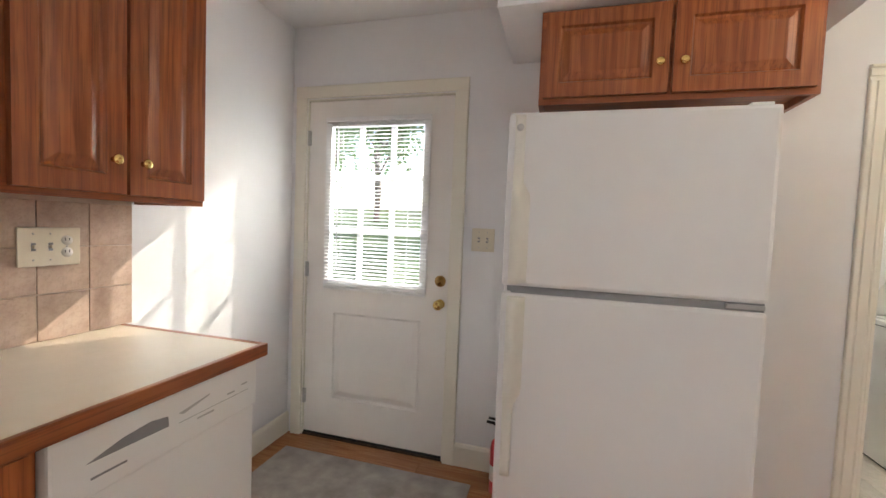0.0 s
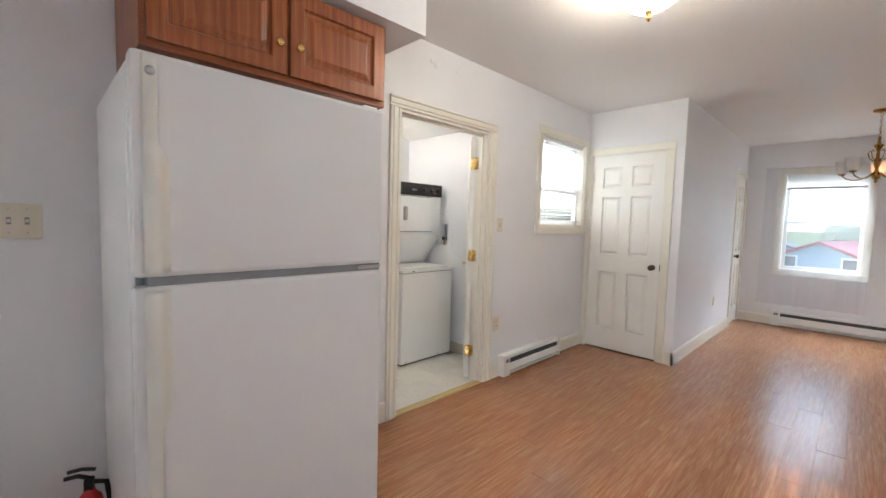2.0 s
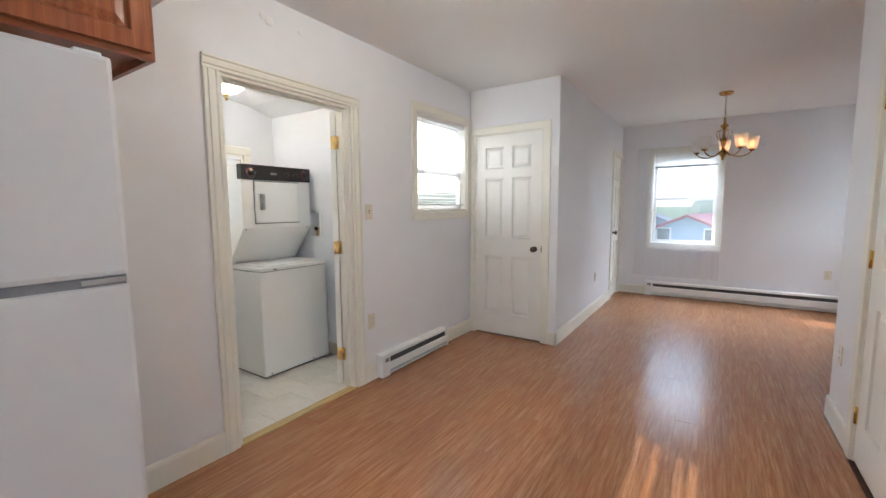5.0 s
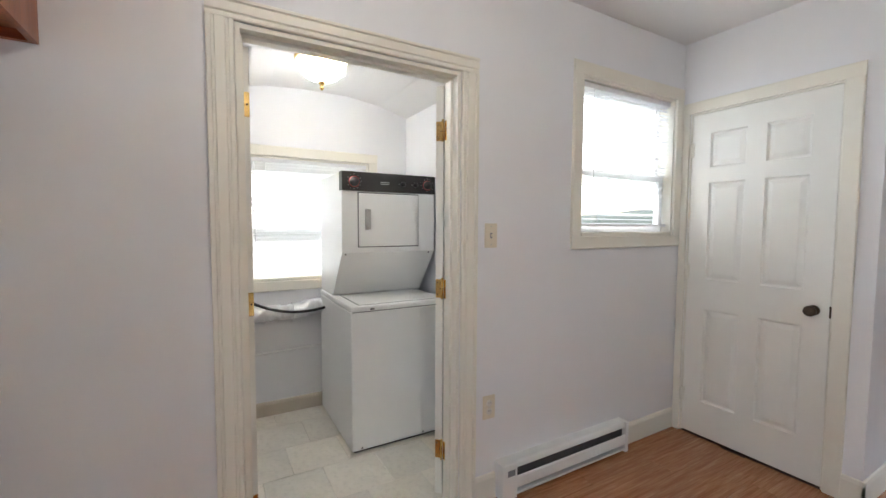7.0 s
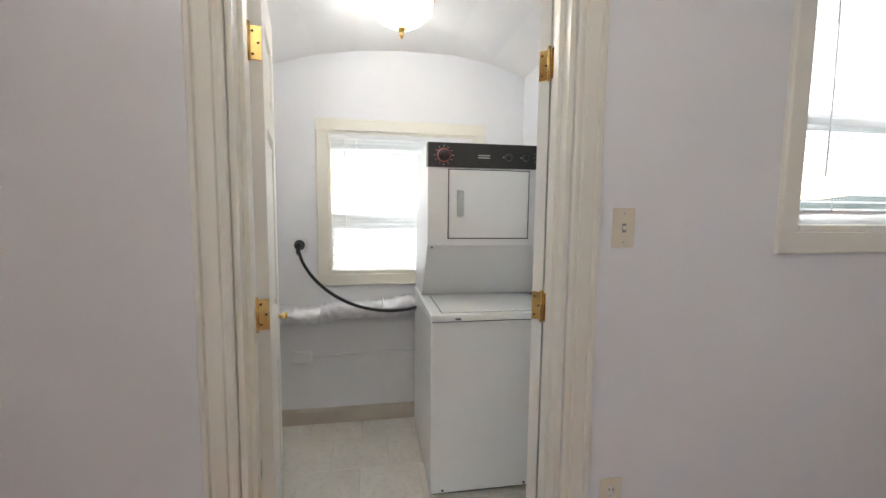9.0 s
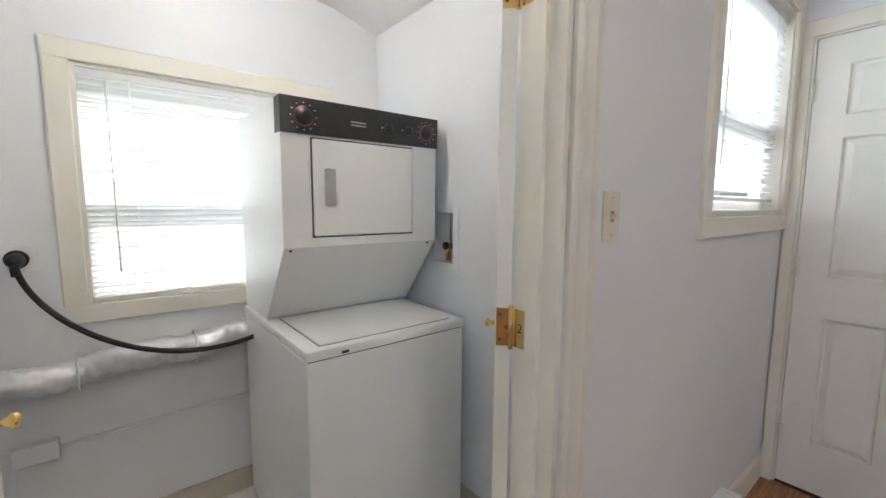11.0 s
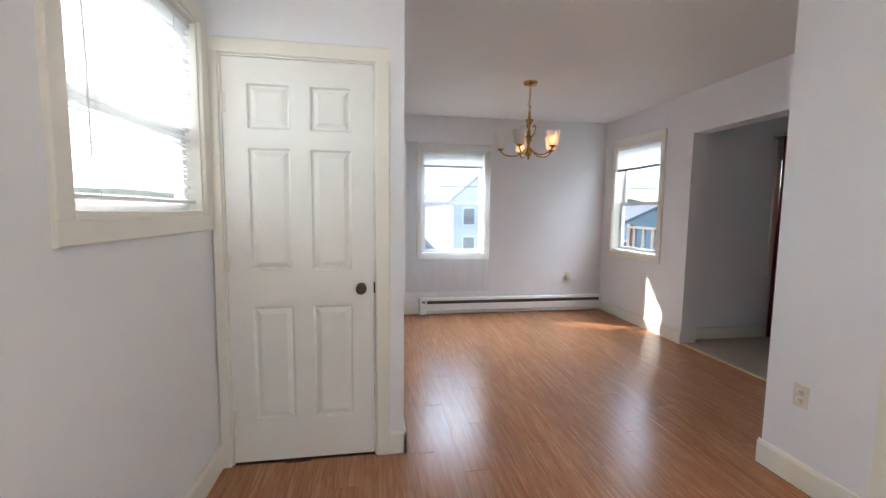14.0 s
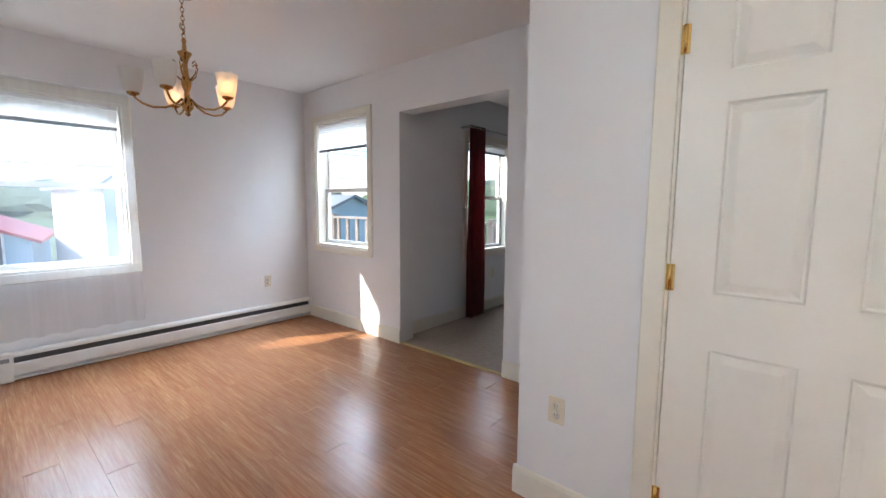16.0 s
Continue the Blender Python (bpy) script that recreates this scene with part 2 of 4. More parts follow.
def box(bm, x0, x1, y0, y1, z0, z1, bevel=0.0):
    """A box between six planes, its edges rounded by bevel."""
    r = bmesh.ops.create_cube(bm, size=1.0, matrix=Matrix.Translation(((x0 + x1) / 2, (y0 + y1) / 2, (z0 + z1) / 2)) @ Matrix.Diagonal((abs(x1 - x0), abs(y1 - y0), abs(z1 - z0), 1)))
    if bevel:
        bmesh.ops.bevel(bm, geom=list({e for v in r["verts"] for e in v.link_edges}), offset=bevel, segments=2, affect="EDGES", profile=0.6)
    return bm


def B(x0, x1, y0, y1, z0, z1, bevel=0.0):
    return box(bmesh.new(), x0, x1, y0, y1, z0, z1, bevel)


def lathe(profile, seg=24, m=None):
    """A turned body: profile of (radius, height) from bottom to top."""
    bm = bmesh.new()
    rings = []
    for r, z in profile:
        rings.append([bm.verts.new((max(r, 1e-4) * math.cos(2 * math.pi * i / seg), max(r, 1e-4) * math.sin(2 * math.pi * i / seg), z)) for i in range(seg)])
    for a, b in zip(rings, rings[1:]):
        for i in range(seg):
            bm.faces.new((a[i], a[(i + 1) % seg], b[(i + 1) % seg], b[i]))
    bm.faces.new(rings[0][::-1]), bm.faces.new(rings[-1])
    for f in bm.faces:
        f.smooth = True
    if m is not None:
        bm.transform(m)
    return bm


def tube(points, radius, seg=10, wobble=0.0):
    """A round bar along a line of points, capped."""
    bm = bmesh.new()
    pts = [Vector(p) for p in points]
    rings = []
    for i, p in enumerate(pts):
        d = (pts[min(i + 1, len(pts) - 1)] - pts[max(i - 1, 0)]).normalized()
        u = d.cross(Vector((0, 0, 1)))
        u = u.normalized() if u.length > 1e-3 else Vector((1, 0, 0))
        w = d.cross(u)
        rings.append([])
        for j in range(seg):
            a = 2 * math.pi * j / seg
            r = radius * (1 + wobble * noise.noise(p * 40 + Vector((3 * math.cos(a), 3 * math.sin(a), 0))))
            rings[-1].append(bm.verts.new(p + u * r * math.cos(a) + w * r * math.sin(a)))
    for a, b in zip(rings, rings[1:]):
        for i in range(seg):
            f = bm.faces.new((a[i], a[(i + 1) % seg], b[(i + 1) % seg], b[i]))
            f.smooth = True
    bm.faces.new(rings[0][::-1]), bm.faces.new(rings[-1])
    bmesh.ops.recalc_face_normals(bm, faces=bm.faces)
    return bm


def extrude(profile, x0, x1, axis="x"):
    """A closed outline of (a, b) pushed along x (a is y, b is z) or along y (a is x, b is z)."""
    bm = bmesh.new()
    if axis == "x":
        ends = [[bm.verts.new((x, a, b)) for a, b in profile] for x in (x0, x1)]
    else:
        ends = [[bm.verts.new((a, x, b)) for a, b in profile] for x in (x0, x1)]
    n = len(profile)
    for i in range(n):
        bm.faces.new((ends[0][i], ends[0][(i + 1) % n], ends[1][(i + 1) % n], ends[1][i]))
    bm.faces.new(ends[0][::-1]), bm.faces.new(ends[1])
    bmesh.ops.recalc_face_normals(bm, faces=bm.faces)
    return bm


def mesh_of(name, bm, material):
    me = bpy.data.meshes.new(name)
    bm.to_mesh(me)
    bm.free()
    me.materials.append(material)
    return me


def part(name, bm, material, parent, label=""):
    """Links a bmesh as one mesh object under a thing or a part."""
    ob = new(name, mesh_of(name, bm, material))
    ob.parent = parent
    return tagged(ob, label)


def thing(name, label, category, m=None, group="", kind=""):
    ob = new(name)
    ob.empty_display_size = 0.1
    ob.matrix_world = m if m is not None else Matrix()
    return tagged(ob, label, category, group, kind)


def solid(name, bm, material, label, category, m=None, group="", kind=""):
    ob = new(name, mesh_of(name, bm, material))
    if m is not None:
        ob.matrix_world = m
    return tagged(ob, label, category, group, kind)


def structure(name, bm, material, label="", category="wall"):
    return solid(name, bm, material, label or name.replace("_", " "), category, kind="structure")


# A wall's local frame: x to the right along it, y out of the room, z up; its room face is y = 0.


def wall_mesh(x0, x1, thick, z1, holes=(), z0=0.0):
    """A wall with holes (x0, x1, z0, z1) right through it."""
    bm = bmesh.new()
    at = x0
    for a, b, lo, hi in sorted(holes):
        if a > at:
            box(bm, at, a, 0, thick, z0, z1)
        if lo > z0:
            box(bm, a, b, 0, thick, z0, lo)
        if hi < z1:
            box(bm, a, b, 0, thick, hi, z1)
        at = b
    if at < x1:
        box(bm, at, x1, 0, thick, z0, z1)
    return bm


def wall(name, m, x0, x1, thick, z1=2.53, holes=(), label="", material=None):
    return solid(name, wall_mesh(x0, x1, thick, z1, holes), material or WALL, label or "smooth wall painted cool white", "wall", m, kind="structure")


FLAT = [(0.0, 0.0), (0.0, -0.012), (0.003, -0.015), (0.064, -0.017), (0.068, -0.015), (0.07, -0.011), (0.07, 0.0)]
CASING = [(0.0, 0.0), (0.0, -0.010), (0.004, -0.014), (0.012, -0.014), (0.015, -0.008), (0.020, -0.008), (0.023, -0.016), (0.047, -0.018), (0.050, -0.011), (0.055, -0.011), (0.058, -0.021), (0.067, -0.020), (0.07, -0.016), (0.07, 0.0)]


def casing_leg(z0, z1, flip, width=0.07, outline=FLAT):
    """An upright moulded trim board; its inner edge lies at x = 0."""
    s = width / 0.07 * (-1 if flip else 1)
    bm = bmesh.new()
    ends = [[bm.verts.new((a * s, b, z)) for a, b in outline] for z in (z0, z1)]
    n = len(outline)
    for i in range(n):
        bm.faces.new((ends[0][i], ends[0][(i + 1) % n], ends[1][(i + 1) % n], ends[1][i]))
    bm.faces.new(ends[0][::-1]), bm.faces.new(ends[1])
    bmesh.ops.recalc_face_normals(bm, faces=bm.faces)
    return bm


def casing_head(x0, x1, z, flip=False, width=0.07, outline=FLAT):
    s = width / 0.07 * (-1 if flip else 1)
    return extrude([(b, z + a * s) for a, b in outline], x0, x1)


def moved(bm, x=0.0, y=0.0, z=0.0):
    bm.transform(Matrix.Translation((x, y, z)))
    return bm


def casing(parent, x0, x1, z0, z1, sill=False, left=0.07, right=0.07, outline=FLAT):
    """Trim boards round an opening."""
    part("side_casing", moved(casing_leg(z0, z1, True, left, outline), x0), TRIM, parent)
    part("side_casing", moved(casing_leg(z0, z1, False, right, outline), x1), TRIM, parent)
    part("head_casing", casing_head(x0 - left, x1 + right, z1, outline=outline), TRIM, parent)
    if sill:
        part("apron_casing", casing_head(x0 - left, x1 + right, z0, True), TRIM, parent)


def panelled(name, parent, material, w, h, t, panels, holes=(), label="", raise_=0.014, inset=0.024):
    """A slab, x 0..w, front at y = 0, back at y = t, with moulded panels as parts of their own and holes right through."""
    bm = bmesh.new()
    xs = sorted({0.0, w, *(v for p in (*panels, *holes) for v in p[:2])})
    zs = sorted({0.0, h, *(v for p in (*panels, *holes) for v in p[2:])})
    grid = {}

    def v(x, y, z):
        key = (round(x, 5), round(y, 5), round(z, 5))
        if key not in grid:
            grid[key] = bm.verts.new((x, y, z))
        return grid[key]

    def inside(rects, x, z):
        return any(a < x < b and c < z < d for a, b, c, d in rects)
    for xa, xb in zip(xs, xs[1:]):
        for za, zb in zip(zs, zs[1:]):
            cx, cz = (xa + xb) / 2, (za + zb) / 2
            if not inside(holes, cx, cz):
                bm.faces.new((v(xa, t, za), v(xa, t, zb), v(xb, t, zb), v(xb, t, za)))
                if not inside(panels, cx, cz):
                    bm.faces.new((v(xa, 0, za), v(xb, 0, za), v(xb, 0, zb), v(xa, 0, zb)))
    for xa, xb in zip(xs, xs[1:]):
        for z in (0.0, h):
            bm.faces.new((v(xa, 0, z), v(xb, 0, z), v(xb, t, z), v(xa, t, z)))
    for za, zb in zip(zs, zs[1:]):
        for x in (0.0, w):
            bm.faces.new((v(x, 0, za), v(x, 0, zb), v(x, t, zb), v(x, t, za)))
    for a, b, c, d in holes:
        for p, q in (((a, c), (b, c)), ((b, c), (b, d)), ((b, d), (a, d)), ((a, d), (a, c))):
            f = [vv for vv in (v(p[0], 0, p[1]), v(q[0], 0, q[1]), v(q[0], t, q[1]), v(p[0], t, p[1]))]
            bm.faces.new(f)
    bmesh.ops.recalc_face_normals(bm, faces=bm.faces)
    slab = part(name, bm, material, parent, label)
    for a, b, c, d in panels:
        pb = bmesh.new()
        rings = []
        for off, dep in ((0, 0.0), (inset * 0.25, raise_ * 0.9), (inset * 0.55, raise_), (inset * 1.5, raise_ * 0.25), (inset * 1.7, raise_ * 0.2)):
            rings.append([pb.verts.new((x, dep, z)) for x, z in ((a + off, c + off), (b - off, c + off), (b - off, d - off), (a + off, d - off))])
        for r, s in zip(rings, rings[1:]):
            for i in range(4):
                pb.faces.new((r[i], r[(i + 1) % 4], s[(i + 1) % 4], s[i]))
        pb.faces.new(rings[-1])
        part("panel", pb, material, slab)
    return slab


def six_panels(w, h):
    st, mid = w * 0.155, w * 0.135
    xs = ((st, w / 2 - mid / 2), (w / 2 + mid / 2, w - st))
    return [(a, b, c * h, d * h) for a, b in xs for c, d in ((0.108, 0.402), (0.494, 0.790), (0.836, 0.940))]


def knob(parent, x, z, material=None, y=0.0, scale=1.0):
    m = pose(x, y, z, 90)
    part("knob", lathe([(0.027 * scale, 0), (0.027 * scale, 0.006), (0.012 * scale, 0.012), (0.011 * scale, 0.03 * scale), (0.022 * scale, 0.036 * scale), (0.028 * scale, 0.048 * scale), (0.026 * scale, 0.058 * scale), (0.012 * scale, 0.064 * scale)], 20, m), material or OLDBR, parent, "round metal door knob")


def hinge(parent, x, z, material=None, y=0.0, h=0.09):
    bm = tube([(x, y - 0.006, z - h / 2), (x, y - 0.006, z), (x, y - 0.006, z + h / 2)], 0.006, 8)
    box(bm, x - 0.014, x + 0.014, y - 0.004, y + 0.001, z - h / 2, z + h / 2)
    part("hinge", bm, material or BRASS, parent, "painted-over butt hinge" if material else "brass butt hinge")


def pane(parent, x0, x1, y, z0, z1):
    ob = part("pane", B(x0, x1, y, y + 0.004, z0, z1), GLASS, parent, "clear window glass")
    ob.visible_shadow = False
    return ob


def sash(parent, name, x0, x1, y, z0, z1, rail=0.04):
    bm = bmesh.new()
    box(bm, x0, x0 + rail, y, y + 0.03, z0, z1, 0.004), box(bm, x1 - rail, x1, y, y + 0.03, z0, z1, 0.004)
    box(bm, x0 + rail, x1 - rail, y + 0.001, y + 0.029, z0, z0 + rail), box(bm, x0 + rail, x1 - rail, y + 0.001, y + 0.029, z1 - rail, z1)
    s = part(name, bm, VINYL, parent)
    pane(s, x0 + rail, x1 - rail, y + 0.013, z0 + rail, z1 - rail)


def window(name, m, x0, x1, z0, z1, thick, meet, label, sill=True, left=0.07, right=0.07, setback=0.09):
    """A double-hung window in its opening, with reveal boards, trim and two sashes."""
    w = thing(name, label, "window", m, kind="structure")
    casing(w, x0, x1, z0, z1, True, left, right)
    f = 0.014
    part("jamb", B(x0, x0 + f, 0.001, thick, z0, z1), TRIM, w)
    part("jamb", B(x1 - f, x1, 0.001, thick, z0, z1), TRIM, w)
    part("head_jamb", B(x0 + f, x1 - f, 0.001, thick, z1 - f, z1), TRIM, w)
    part("window_sill", B(x0 + f, x1 - f, -0.006, thick, z0, z0 + 0.022, 0.004), TRIM, w)
    sash(w, "lower_sash", x0 + f, x1 - f, setback, z0 + 0.022, meet + 0.02)
    sash(w, "upper_sash", x0 + f, x1 - f, setback + 0.035, meet - 0.02, z1 - f)
    return w


def blind(m, x0, x1, y, z0, z1, label, tilt=20, pitch=0.021, wand=True, group="window blinds"):
    """A slatted blind hung from z1 down to z0."""
    b = thing("window_blind", label, "window blind", m, group)
    part("headrail", B(x0, x1, y - 0.014, y + 0.014, z1 - 0.028, z1, 0.003), VINYL, b)
    # On pulled-up blinds the shadow band is painted as a thicker grey rail.
    part("bottom_rail", B(x0 + 0.004, x1 - 0.004, y - 0.012, y + 0.012, z0, z0 + (0.026 if tilt > 60 else 0.014), 0.003), GASKET if tilt > 60 else VINYL, b)
    me = bpy.data.meshes.new("slat")
    sl = bmesh.new()
    cw, n = 0.0125, 4
    rows = [[sl.verts.new((x, -cw + 2 * cw * i / n, 0.0022 * (1 - (2 * i / n - 1) ** 2))) for i in range(n + 1)] for x in (x0 + 0.004, x1 - 0.004)]
    for i in range(n):
        sl.faces.new((rows[0][i], rows[1][i], rows[1][i + 1], rows[0][i + 1])).smooth = True
    sl.to_mesh(me)
    sl.free()
    me.materials.append(SLAT)
    z = z0 + 0.018
    rnd = random.Random(round(x0 * 100 + z0 * 1000))
    while z < z1 - 0.03:
        s = new("slat", me)
        s.parent = b
        s.matrix_basis = pose(0, y, z, tilt + rnd.uniform(-0.8, 0.8), rnd.uniform(-0.08, 0.08), 0)
        z += pitch
    for x in (x0 + (x1 - x0) * 0.18, x0 + (x1 - x0) * 0.82):
        part("ladder_cord", tube([(x, y - 0.0135, z0 + 0.01), (x, y - 0.0135, z1 - 0.02)], 0.0011, 5), VINYL, b)
    if wand:
        x = x0 + 0.09
        part("tilt_wand", tube([(x, y - 0.022, z1 - 0.03), (x + 0.004, y - 0.026, z1 - 0.4), (x + 0.006, y - 0.024, z0 + 0.12)], 0.003, 6), VINYL, b, "thin clear tilt wand")
    return b


def plate(name, m, label, gangs, w=0.07, h=0.115):
    """A wall plate; gangs: per place 's' a toggle switch or 'o' a double socket."""
    p = thing(name, label, "light switch" if "switch" in name else "outlet", m)
    n = len(gangs)
    tot = w + (n - 1) * 0.046
    pl = part("cover_plate", B(-tot / 2, tot / 2, -0.006, 0, -h / 2, h / 2, 0.002), IVORY, p)
    for i, g in enumerate(gangs):
        x = (i - (n - 1) / 2) * 0.046
        if g == "s":
            part("toggle_slot", B(x - 0.006, x + 0.006, -0.0075, -0.0055, -0.013, 0.013), GASKET, p)
            bm = B(x - 0.0045, x + 0.0045, -0.019, -0.006, -0.005, 0.006, 0.001)
            part("toggle", bm, IVORY, p)
            zs = (-0.042, 0.042)
        else:
            for z in (-0.02, 0.02):
                so = part("socket", lathe([(0.0165, 0), (0.0165, 0.002)], 18, pose(x, -0.006, z, 90)), BONE, p)
                for dx in (-0.006, 0.006):
                    part("socket_slot", B(x + dx - 0.001, x + dx + 0.001, -0.0092, -0.0078, z - 0.001, z + 0.008), SLOT, so)
            zs = (0.0,)
        for z in zs:
            part("screw", lathe([(0.003, 0), (0.002, 0.0012)], 8, pose(x, -0.006, z, 90)), STEEL, p)
    return p


def heater(m, length, label, h=0.16):
    """A low electric baseboard heater with end caps, slotted front and fins."""
    o = thing("baseboard_heater", label, "heater", m, "baseboard heaters")
    part("back_plate", B(0.0, length, -0.012, 0, 0.012, h), ENAMEL, o)
    part("top_cover", extrude([(-0.012, h), (-0.055, h), (-0.062, h - 0.012), (-0.062, h - 0.032), (-0.056, h - 0.032), (-0.054, h - 0.012), (-0.012, h - 0.006)], 0.09, length - 0.02), ENAMEL, o)
    part("front_panel", extrude([(-0.066, h - 0.072), (-0.07, h - 0.079), (-0.07, 0.055), (-0.06, 0.045), (-0.056, 0.048), (-0.063, 0.06), (-0.062, h - 0.074)], 0.09, length - 0.02), ENAMEL, o)
    part("heating_element", B(0.1, length - 0.03, -0.05, -0.014, 0.06, h - 0.03), SLOT, o, "dark fins behind the slot")
    for a, b in ((0.0, 0.09), (length - 0.025, length)):
        part("end_cap", B(a, b, -0.073, 0, 0.006, h + 0.002, 0.004), ENAMEL, o)
    part("lower_lip", extrude([(-0.012, 0.012), (-0.06, 0.012), (-0.066, 0.02), (-0.066, 0.028), (-0.012, 0.02)], 0.09, length - 0.025), ENAMEL, o)
    part("rating_label", B(0.03, 0.075, -0.0742, -0.0732, h - 0.06, h - 0.03), GASKET, o)
    return o


def base_run(name, m, x0, x1, material=None, h=0.13):
    return solid(name, extrude([(0, 0), (-0.014, 0), (-0.014, h - 0.02), (-0.009, h - 0.004), (-0.004, h), (0, h)], x0, x1), material or TRIM, "cream painted baseboard", "baseboard", m, kind="structure")

# ---- structure ----
H = 2.51
YN, XE, XC, YJ, YS, XW = 2.965, 9.11, 6.08, 2.03, -0.885, 0.54
YB, XB0, XB1 = 0.145, 3.66, 5.71      # closet block between hall and living room
YL = 4.44                              # laundry back wall
N = lambda x=0.0, y=YN, z=0.0: pose(x, y, z, 0, 0, NORTH)
E = lambda y=0.0, x=XE, z=0.0: pose(x, y, z, 0, 0, EAST)
S = lambda x=0.0, y=YS, z=0.0: pose(x, y, z, 0, 0, SOUTH)
W = lambda y=0.0, x=XW, z=0.0: pose(x, y, z, 0, 0, WEST)

wall("wall_north", N(), 0.44, 6.18, 0.12, H, [(0.645, 1.575, 0, 2.08), (3.47, 4.38, 0, 2.035), (5.145, 5.995, 1.29, 2.155)])
# This wall's opening is for the added, unseen kitchen window.
wall("wall_west", W(), -2.2, 2.965, 0.12, H, [(-1.3, -0.1, 1.08, 2.03)])
wall("wall_closet", E(0, XC), -2.965, -YJ, 0.1, H, [(-2.91, -2.177, 0, 2.065)])
wall("wall_dining_north", N(0, YJ), 6.18, 9.11, 0.1, H, [(8.50, 9.04, 0, 2.05)])
wall("wall_east", E(), -2.13, 0.885, 0.16, H, [(-1.60, -0.78, 0.77, 2.09)])
wall("wall_south", S(), -9.11, -5.71, 0.17, H, [(-8.88, -8.0, 0.84, 2.16), (-7.555, -6.435, 0, 2.11)])
wall("wall_block_north", S(0, YB), -XB1, -XB0, 0.1, H, [(-5.157, -4.323, 0, 2.06)])
wall("wall_block_east", W(0, XB1), YS - 0.17, YB - 0.1, 0.1, H)
wall("wall_block_west", E(0, XB0), -(YB - 0.1), 2.2, 0.1, H)
wall("wall_kitchen_south", S(0, -2.2), -3.66, -0.54, 0.12, H)
wall("wall_living_east", E(0, 7.66), 1.055, 4.6, 0.14, H, [(2.02, 2.87, 0.74, 2.03)])
wall("wall_living_south", S(0, -4.6), -7.66, -4.0, 0.1, H)
wall("wall_living_west", W(0, 4.0), -4.6, -1.055, 0.1, H)
wall("wall_living_north", N(0, -1.055), 4.0, 5.71, 0.1, H)
wall("wall_laundry_back", N(0, YL), 3.12, 4.88, 0.12, 2.45, [(3.56, 4.46, 0.95, 1.815)])
wall("wall_laundry_east", E(0, 4.78), -YL, -3.085, 0.1, 2.45, [(-3.93, -3.80, 1.07, 1.29)])
wall("wall_laundry_west", W(0, 3.22), 3.085, YL, 0.1, 2.45)
wall("wall_closet_back", E(0, 7.0), -2.965, -2.13, 0.1, H)
wall("wall_closet_north", N(0, YN), 6.18, 9.2, 0.1, H)
wall("wall_linen_east", E(0, 9.11), -2.965, -2.13, 0.1, H)

solid("ceiling", box(B(0.42, 9.28, -1.055, 3.085, H, H + 0.12), 0.42, 7.8, -4.7, -1.056, H, H + 0.12), CEIL, "flat white painted ceiling", "ceiling", kind="structure")
prof = [(3.12, 2.12), (3.3, 2.19), (3.5, 2.245), (3.75, 2.285), (4.0, 2.30), (4.3, 2.30), (4.55, 2.265), (4.88, 2.165), (4.88, 2.52), (3.12, 2.52)]
solid("ceiling_laundry", extrude(prof, 3.085, 4.56, "y"), CEIL, "shallow curved white laundry ceiling", "ceiling", kind="structure")
structure("soffit", B(1.875, 3.17, 2.40, YN, 2.21, H - 0.001), WALL, "white boxed soffit over the refrigerator", "soffit")
structure("soffit_west", B(XW, 0.88, -2.2, 2.0, 2.21, H - 0.001), WALL, "white boxed soffit over wall cabinets", "soffit")

floor = structure("floor", B(0.42, 9.28, -2.3, 3.085, -0.12, -0.008), SUBFLOOR, "honey-brown wood laminate plank floor", "floor")
carpet_bm = B(4.0, 7.66, -4.6, -0.90, -0.0075, 0.006)
structure("floor_living", carpet_bm, CARPET, "beige-grey cut pile carpet", "carpet")
structure("floor_laundry", B(3.12, 4.88, 3.0, 4.56, -0.1, -0.006), VGROUT, "cream vinyl tile laundry floor", "floor")
structure("threshold_laundry", B(3.47, 4.38, 2.958, 3.02, -0.004, 0.006, 0.002), PINE, "bare yellow wood threshold strip", "threshold")
structure("threshold_living", B(6.435, 7.555, -0.915, -0.885, -0.004, 0.010, 0.003), PINE, "pale metal-edged carpet strip", "threshold")

# baseboards
base_run("baseboard", W(), 1.95, YN)
base_run("baseboard", N(), 1.645, 3.40)
base_run("baseboard", N(), 4.45, 6.08)
base_run("baseboard", E(0, XC), -2.107, -YJ + 0.014)
base_run("baseboard", N(0, YJ), XC - 0.014, 8.43)
base_run("baseboard", E(), -YJ, 0.885)
base_run("baseboard", S(), -9.11, -7.555)
base_run("baseboard", S(), -6.435, -5.71)
base_run("baseboard", S(0, YB), -XB1 - 0.014, -5.228)
base_run("baseboard", S(0, YB), -4.252, -XB0)
base_run("baseboard", W(0, XB1), YS, YB)
base_run("baseboard", E(0, 7.66), 1.055, 4.6)
TANB = painted("tan_vinyl_base", (0.55, 0.49, 0.41), 0.5, 0.06, 6, 0)
base_run("baseboard", N(0, YL), 3.22, 4.78, TANB, 0.10)
base_run("baseboard", E(0, 4.78), -YL, -3.09, TANB, 0.10)
# opening jamb boards of the living room
lo = thing("opening_trim", "plain painted opening lining between rooms", "trim", kind="structure")
part("jamb_lining", B(7.5552, 7.557, YS - 0.168, YS + 0.001, 0.01, 2.109), WALL, lo)

